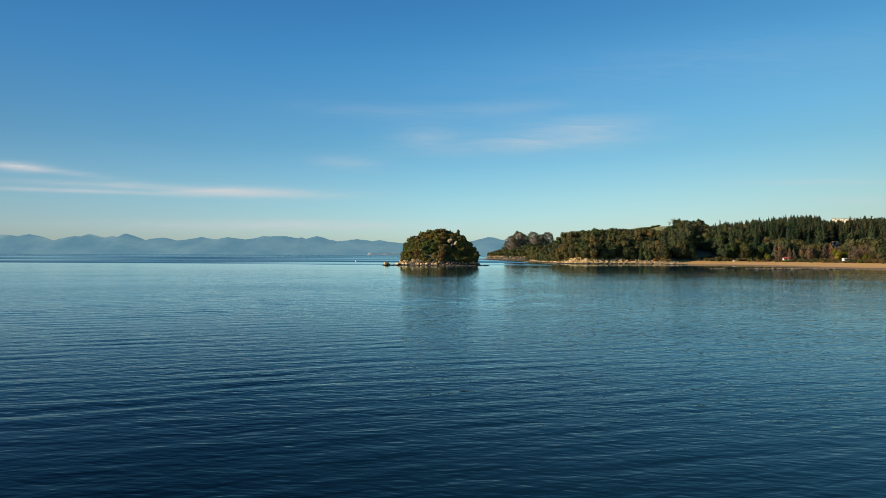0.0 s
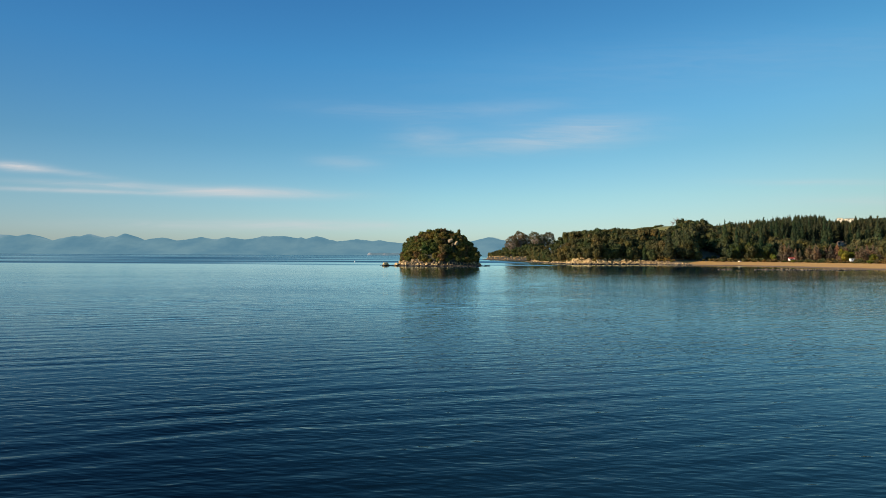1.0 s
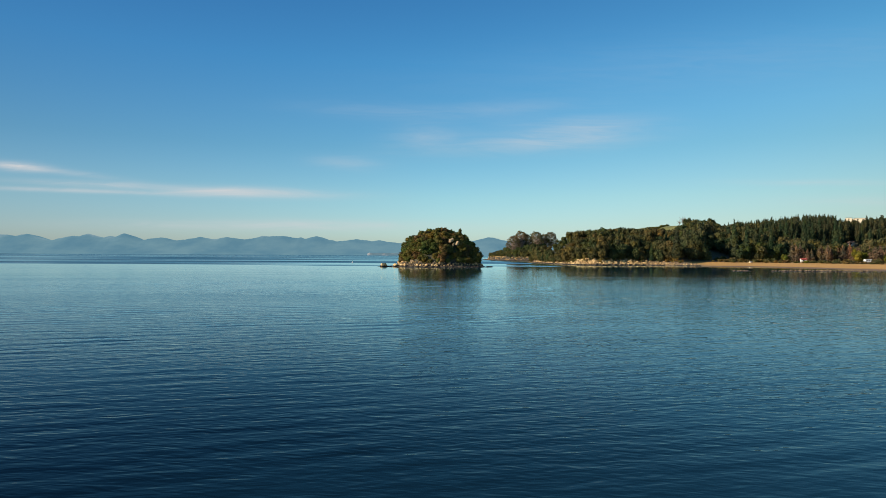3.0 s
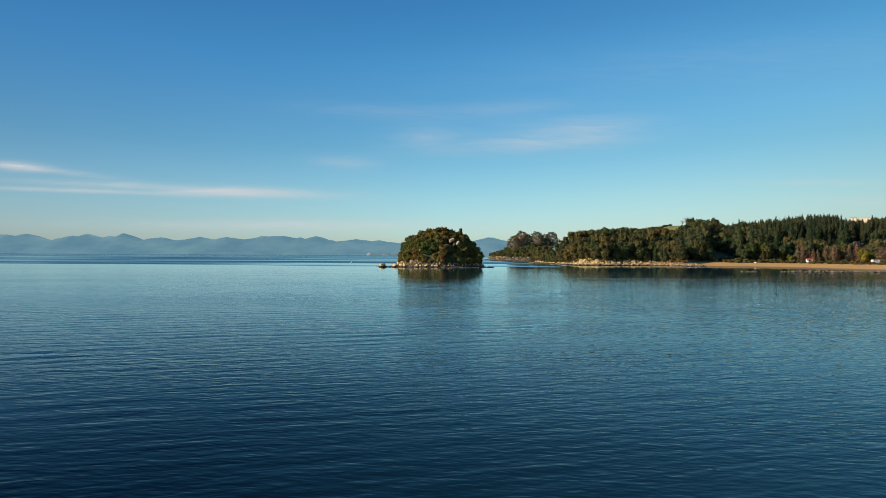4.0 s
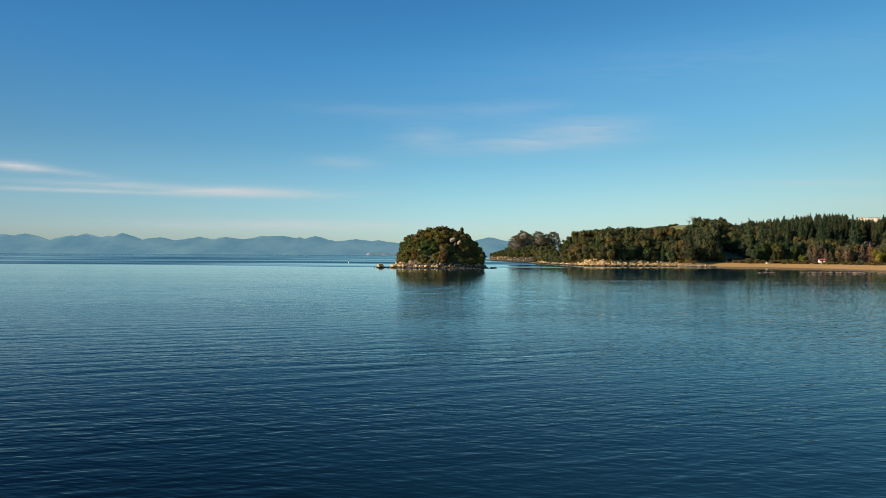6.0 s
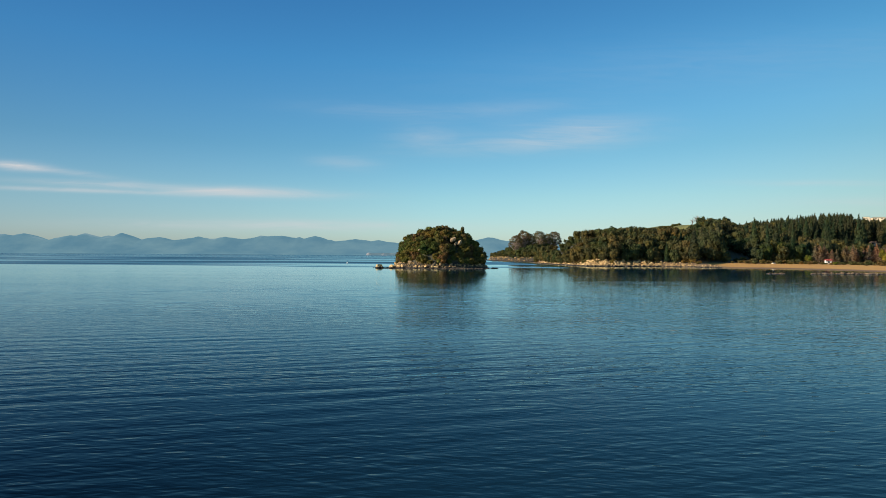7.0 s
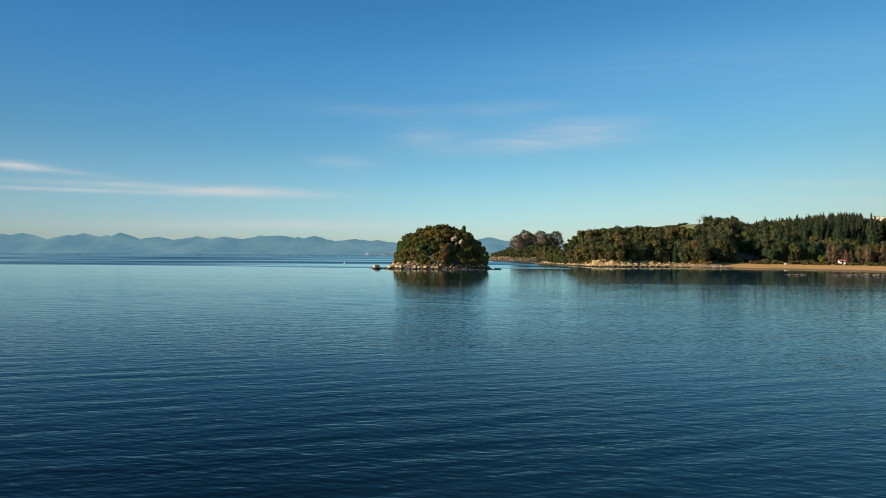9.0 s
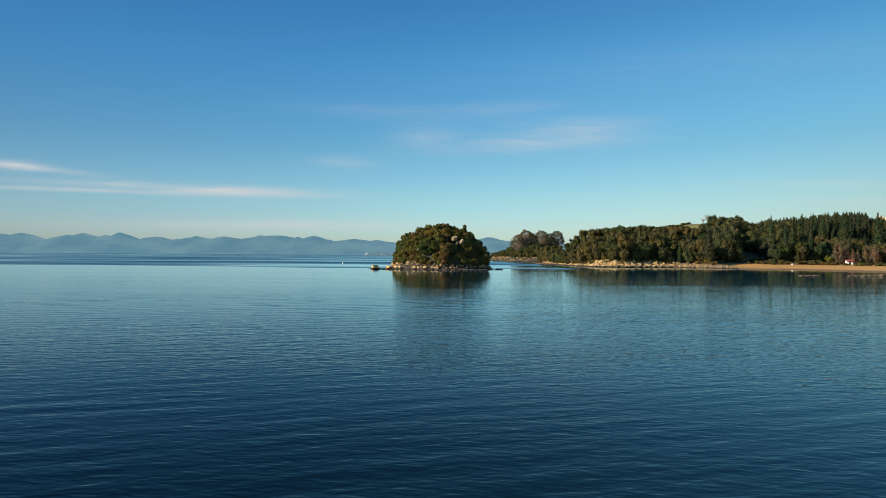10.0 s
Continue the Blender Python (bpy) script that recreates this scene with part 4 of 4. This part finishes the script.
DEADWOOD = paint("weathered_dead_wood", (0.19, 0.15, 0.12), 0.9)
for x, y, h in ((197.5, 524, 10.5), (195.5, 526, 8.0), (200, 527, 9.0)):
    snag = new("bare_tree")
    part("trunk", trunk_bm(h, 0.26, int(x), 20, 0.36), DEADWOOD, snag)
    snag.matrix_basis = pose(x, y, float(land_height(x, y)) - 0.1, 0, 0, x * 9)
    tagged(snag, "pale leafless tree standing at the edge of the hill top", "tree", "bare trees")

# the far headland
rnd = random.Random(44)
low = []
for x, y in scatter(9000, (54, 144, 665, 880), lambda x, y: 6.4, rnd, lambda x, y: far_height(x, y) > 3.2 and x < 112 + 0.12 * (y - 665)):
    low.append((far_native, x, y, float(far_height(x, y)) - 0.5, rnd.choice((0.5, 0.7, 0.85, 1.1, 1.35)) * (0.4 + 0.5 * float(smooth(56, 100, x))), rnd.uniform(0.8, 1.1)))
woods("headland_woods", None, low, BUSH, "low olive coastal bush on the far headland")
PALE_BARK, t, p = material("pinkish_pine_bark")
t.links.new(ramp(t, noise_of(t, 2.0, 5.0, stretch=(1, 1, 0.3)), [(0.3, (0.22, 0.15, 0.11)), (0.7, (0.42, 0.30, 0.22))]), p.inputs["Base Color"])
p.inputs["Roughness"].default_value = 0.9


def fan_pine(seed, w, h):
    """An old pine: limbs fan out from low down and carry leaf clumps over the outside of a dome."""
    r = random.Random(seed)
    bm = bmesh.new()

    def limb(a, b, r0, r1):
        turn = (b - a).to_track_quat("Z", "Y").to_matrix().to_4x4()
        made = bmesh.ops.create_cone(bm, cap_ends=True, segments=6, radius1=r0, radius2=r1, depth=(b - a).length)
        bmesh.ops.transform(bm, matrix=Matrix.Translation((a + b) / 2) @ turn, verts=made["verts"])
    lobes = []
    limb(Vector((0, 0, -1.0)), Vector((0, 0, h * 0.34)), 0.75, 0.5)
    for i in range(46):
        a, u = i * 2.399, (i + 0.5) / 46
        q = math.sqrt(1 - (1 - u) ** 2) * w * 0.44 * r.uniform(0.86, 1.04)
        tip = Vector((q * math.cos(a), q * math.sin(a), h * (0.40 + 0.56 * (1 - u)) + r.uniform(-0.8, 0.8)))
        start = Vector((0, 0, h * r.uniform(0.12, 0.33)))
        elbow = start.lerp(tip, 0.5) + Vector((r.uniform(-0.6, 0.6), r.uniform(-0.6, 0.6), h * 0.04))
        limb(start, elbow, 0.40, 0.28)
        limb(elbow, tip, 0.28, 0.12)
        for k in range(3):
            twig = elbow.lerp(tip, r.uniform(0.2, 0.8))
            limb(twig, twig + Vector((r.uniform(-1, 1), r.uniform(-1, 1), r.uniform(0.2, 1.2))) * w * 0.09, 0.1, 0.04)
        size = r.uniform(0.075, 0.115) * w
        lobes.append((tip.x, tip.y, tip.z, size, size, size * 0.62))
    v, f = crown_arrays(seed, lobes, 4600, 0.36, 0.3, 0.0)
    top = new("old_pine")
    mesh_part("crown", mesh_from("crown", v, faces_list(f), BROWN), top)
    part("trunk", bm, PALE_BARK, top, "pinkish-brown trunk with fanned limbs")
    return top


PINES = ((83, 742, 0.92), (93, 752, 1.04), (101, 760, 0.86), (117, 790, 1.05), (128, 800, 0.92), (138, 806, 1.05))
for i, (x, y, s) in enumerate(PINES):
    place = pose(x, y, float(far_height(x, y)) - 0.4, 0, 0, 77 * i)
    if i < 3:
        tree = fan_pine(400 + i, 19.0, 25.5)
        tree.matrix_basis = place @ Matrix.Scale(s, 4)
        first = (first + [tree]) if i else [tree]
    else:
        tree = copy_thing(first[i - 3], place)
        tree.scale = (s, s, s)
    tagged(tree, "tall old pine with a broad brownish crown on fanned limbs", "tree", "old pines on the headland")

# behind the beach
rnd = random.Random(55)
for i in range(48):
    x = rnd.uniform(238, 335)
    y = np.interp(x, FOOT_X, FOOT_Y) - rnd.uniform(4, 16)
    larch.put(x, y, float(land_height(x, y)) - 0.3, rnd.uniform(0.75, 1.15), rnd, "larches behind the beach")
for x, y, s in ((290, 431, 1.15), (297, 434, 1.25), (304, 438, 1.0), (282, 440, 0.9), (311, 436, 1.1)):
    bare.put(x, y, float(land_height(x, y)) - 0.3, s, rnd, "bare trees behind the beach")
for x, y, s in ((297, 412, 1.5), (305, 418, 1.4), (301, 404, 1.1)):
    native.put(x, y, float(land_height(x, y)) - 0.3, s, rnd, "trees by the beach", 1.15, "large olive tree at the back of the beach")
for x, y, s in ((281, 434, 1.3), (290, 440, 1.1), (226, 424, 0.8), (297, 428, 0.9)):
    golden.put(x, y, float(land_height(x, y)) - 0.3, s, rnd, "yellow trees behind the beach")
for x, y in scatter(4000, (150, 330, 290, 440), lambda x, y: 2.6, rnd, lambda x, y: 33 < coast_distance(x, y) < 50 and y < np.interp(x, FOOT_X, FOOT_Y) + 4):
    (flax if rnd.random() < (0.5 if x > 243 else 0.06) else scrub).put(x, y, float(land_height(x, y)) - 0.15, (0.6 if abs(0.806 * (x - 269) - 0.593 * (y - 407)) < 5.0 else 0.66 if abs(0.832 * (x - 241) - 0.554 * (y - 428)) < 4.5 else rnd.choice((0.45, 0.6, 0.8, 1.0, 1.25))) * rnd.uniform(0.85, 1.15), rnd, "dune shrubs", rnd.uniform(0.7, 1.2))


for x, y in scatter(2500, (78, 152, 404, 440), lambda x, y: 2.2, rnd, lambda x, y: (3.0 if x < 104 else 5.0) < coast_distance(x, y) < (14 if x < 104 else 9.5) and math.sin(x * 0.31) + 0.6 * math.sin(x * 0.83) > -0.1):
    bank_scrub.put(x, y, float(land_height(x, y)) - 0.2, rnd.uniform(0.5, 1.1), rnd, "bank shrubs", rnd.uniform(0.7, 1.2))

# ---- buildings and small things ----
def gable_house(name, x, y, turn, size, wall, roof, label, rise=1.4):
    """A small gabled house with windows and a door facing its -y side."""
    w, d, h = size
    top = new(name)
    part("wall", box_bm((-w / 2, -d / 2, -0.6), (w / 2, d / 2, h), 0.03), wall, top)
    bm = bmesh.new()
    o, th = 0.32, 0.12
    ring = [(-d / 2 - o, h - 0.12), (0, h + rise), (d / 2 + o, h - 0.12), (d / 2 + o, h - 0.12 + th), (0, h + rise + th), (-d / 2 - o, h - 0.12 + th)]
    lo = [bm.verts.new((-w / 2 - o, a, b)) for a, b in ring]
    hi = [bm.verts.new((w / 2 + o, a, b)) for a, b in ring]
    for i in range(6):
        j = (i + 1) % 6
        bm.faces.new((lo[i], lo[j], hi[j], hi[i]))
    bm.faces.new(lo[::-1])
    bm.faces.new(hi)
    part("roof", bm, roof, top)
    for sx in (-1, 1):
        bm = bmesh.new()
        tri = [bm.verts.new((sx * (w / 2 - 0.02), a, b)) for a, b in ((-d / 2, h - 0.02), (d / 2, h - 0.02), (0, h + rise - 0.05))]
        tri2 = [bm.verts.new((sx * (w / 2 - 0.2), a, b)) for a, b in ((-d / 2, h - 0.02), (d / 2, h - 0.02), (0, h + rise - 0.05))]
        bm.faces.new(tri), bm.faces.new(tri2[::-1])
        for i in range(3):
            j = (i + 1) % 3
            bm.faces.new((tri[i], tri2[i], tri2[j], tri[j]))
        part("gable", bm, wall, top)
    for wx in (-0.3, 0.3):
        win = part("window", box_bm((wx * w - 0.6, -d / 2 - 0.05, 1.0), (wx * w + 0.6, -d / 2 + 0.05, 2.1), 0.02), WHITE, top)
        part("pane", box_bm((wx * w - 0.5, -d / 2 - 0.07, 1.1), (wx * w + 0.5, -d / 2 - 0.04, 2.0)), DARKPAINT, win)
    part("door", box_bm((-0.45, -d / 2 - 0.06, 0.05), (0.45, -d / 2 + 0.04, 2.05), 0.02), DARKPAINT, top)
    top.matrix_basis = pose(x, y, float(land_height(x, y)) + 0.2, 0, 0, turn)
    return tagged(top, label, "house")


gable_house("cottage", 241, 429, -12, (3.2, 2.4, 1.75), WHITE, REDROOF, "small white hut with a red roof behind the beach", 0.8)
gable_house("cottage", 341, 530, -58, (3.8, 3.4, 2.2), CREAM, BROWNROOF, "cream cottage with a brown roof among trees", 0.9)


def hill_house(x, y, z):
    """A long low modern house in two blocks on the hill top."""
    top = new("hill_house")
    for a, b, h in ((-10.0, -4.0, 4.4), (-1.0, 10.5, 3.4)):
        wall = part("wall", box_bm((a, -3.5, -6.0), (b, 3.5, h), 0.05), CREAM, top)
        part("roof", box_bm((a - 0.6, -4.2, h + 0.004), (b + 0.6, 4.2, h + 0.3), 0.05), GREYROOF, top)
        n = max(1, int((b - a) / 4.5))
        for i in range(n):
            c = a + (i + 0.5) * (b - a) / n
            part("window", box_bm((c - 0.8, -3.56, h - 2.6), (c + 0.8, -3.47, h - 1.3)), DARKPAINT, top)
    part("link", box_bm((-4.0, -2.0, -6.0), (-1.0, 2.4, 2.8), 0.04), CREAM, top)
    top.matrix_basis = pose(x, y, z, 0, 0, -30) @ Matrix.Diagonal((0.85, 0.85, 0.62, 1))
    return tagged(top, "long low cream hilltop house with flat grey roofs", "house")


hill_house(419, 640, 43.2)


def campervan(x, y, turn):
    top = new("campervan")
    body = part("body", box_bm((-3.0, -1.05, 0.45), (3.0, 1.05, 2.75), 0.18), WHITE, top)
    part("cab", box_bm((2.9, -0.98, 0.45), (4.2, 0.98, 1.55), 0.2), WHITE, top)
    for a, b in ((-2.3, -1.1), (-0.4, 0.8)):
        part("window", box_bm((a, -1.08, 1.6), (b, -1.03, 2.2), 0.01), DARKPAINT, top)
    for a in (-1.9, 2.9):
        for s in (-1, 1):
            bm = cyl_bm(0.36, 0.36, -0.12, 0.12, 16)
            bmesh.ops.rotate(bm, verts=bm.verts, matrix=Matrix.Rotation(radians(90), 3, "X"))
            bmesh.ops.translate(bm, verts=bm.verts, vec=(a, s * 0.92, 0.36))
            part("wheel", bm, TYRE, top)
    top.matrix_basis = pose(x, y, float(land_height(x, y)) + 0.02, 0, 0, turn) @ Matrix.Scale(0.82, 4)
    return tagged(top, "white campervan parked behind the beach shrubs", "campervan")


campervan(269, 407, 10)


def dinghy(x, y, turn):
    """An upturned white dinghy on the sand."""
    bm = bmesh.new()
    rows = []
    for i in range(9):
        f = i / 8
        w = 0.72 * (1 - max(0, (f - 0.35) / 0.65) ** 2.2) * (0.82 + 0.18 * min(1, f * 4)) + 0.02
        rows.append([bm.verts.new(((f - 0.5) * 3.4, w * math.cos(a), 0.62 * (1 - 0.25 * f) * math.sin(a) ** 0.8)) for a in [math.pi * k / 8 for k in range(9)]])
    for r0, r1 in zip(rows, rows[1:]):
        for i in range(8):
            bm.faces.new((r0[i], r1[i], r1[i + 1], r0[i + 1]))
    bm.faces.new(rows[0])
    top = new("dinghy")
    part("hull", bm, CREAM, top)
    part("keel", box_bm((-1.6, -0.04, 0.5), (1.1, 0.04, 0.68), 0.01), WHITE, top)
    top.matrix_basis = pose(x, y, float(land_height(x, y)), 0, 0, turn)
    return tagged(top, "white upturned dinghy on the upper beach", "dinghy")


dinghy(193.5, 404, 30)


def buoy(x, y):
    top = new("buoy")
    part("float", cyl_bm(0.75, 0.6, -0.5, 0.55, 18), WHITE, top)
    part("tower", cyl_bm(0.32, 0.14, 0.55, 2.0, 12), WHITE, top)
    part("topmark", cyl_bm(0.26, 0.26, 2.0, 2.45, 12), GREENPAINT, top, "dark green topmark")
    top.matrix_basis = pose(x, y, 0, 3, -4, 0) @ Matrix.Scale(0.72, 4)
    return tagged(top, "small white channel buoy floating in the bay", "buoy")


buoy(-68, 476)

# ---- the far shore ----
# summits of the range across the bay: place across, height, half-width
SUMMITS = [
    (-3560, 158, 200), (-3310, 157, 110), (-2940, 150, 120), (-2820, 160, 130), (-2640, 150, 80), (-2535, 168, 85),
    (-2250, 140, 110), (-1960, 134, 160), (-1720, 138, 170), (-1330, 150, 230), (-1130, 138, 70), (-1010, 150, 110),
    (-680, 134, 120), (-520, 120, 120), (370, 145, 110), (180, 112, 120), (560, 118, 150), (-4100, 150, 300), (900, 105, 200),
]
rx_, ry_ = np.arange(-4700, 3600, 14.0), np.array([4560, 4620, 4680, 4740, 4790, 4830, 4870, 4920, 4980], float)
RX, RY = np.meshgrid(rx_, ry_)
crest = np.full(rx_.shape, 92.0)
for cx, ch, cw in SUMMITS:
    t_ = np.abs(rx_ - cx) / cw
    crest = np.maximum(crest, 92 + (ch - 92) * np.exp(-0.6 * t_ ** 1.5))
crest = crest + 8 * fbm(rx_, rx_ * 0, 150, 4) + 8 * fbm(rx_, rx_ * 0 + 50, 60, 4) + 5 * np.abs(fbm(rx_, rx_ * 0 + 90, 34, 2)) - 3
rise = np.interp(ry_, [4560, 4700, 4800, 4870, 4980], [-6, 30, 78, 100, 92])[:, None] / 100
RZ = crest[None, :] * np.maximum(rise, -0.06) * (1 + 0.16 * fbm(RX, RY * 2, 110, 4) * (1 - rise))
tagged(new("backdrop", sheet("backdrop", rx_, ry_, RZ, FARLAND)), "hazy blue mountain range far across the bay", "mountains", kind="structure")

cxs, cys = np.arange(-545, -240, 3.0), np.arange(4300, 4420, 8.0)
CX, CY = np.meshgrid(cxs, cys)
prof = smooth(-540, -530, CX) * (1 - smooth(-330, -245, CX) * 0.6)
CZ = -2 + prof * (19 + 3 * fbm(CX, CY, 40, 3)) * smooth(4304, 4330, CY) * (1 - smooth(4395, 4418, CY))
tagged(new("far_headland", sheet("far_headland", cxs, cys, CZ, FARCLIFF, False)), "distant low headland with pale cliffs across the water", "headland", kind="structure")
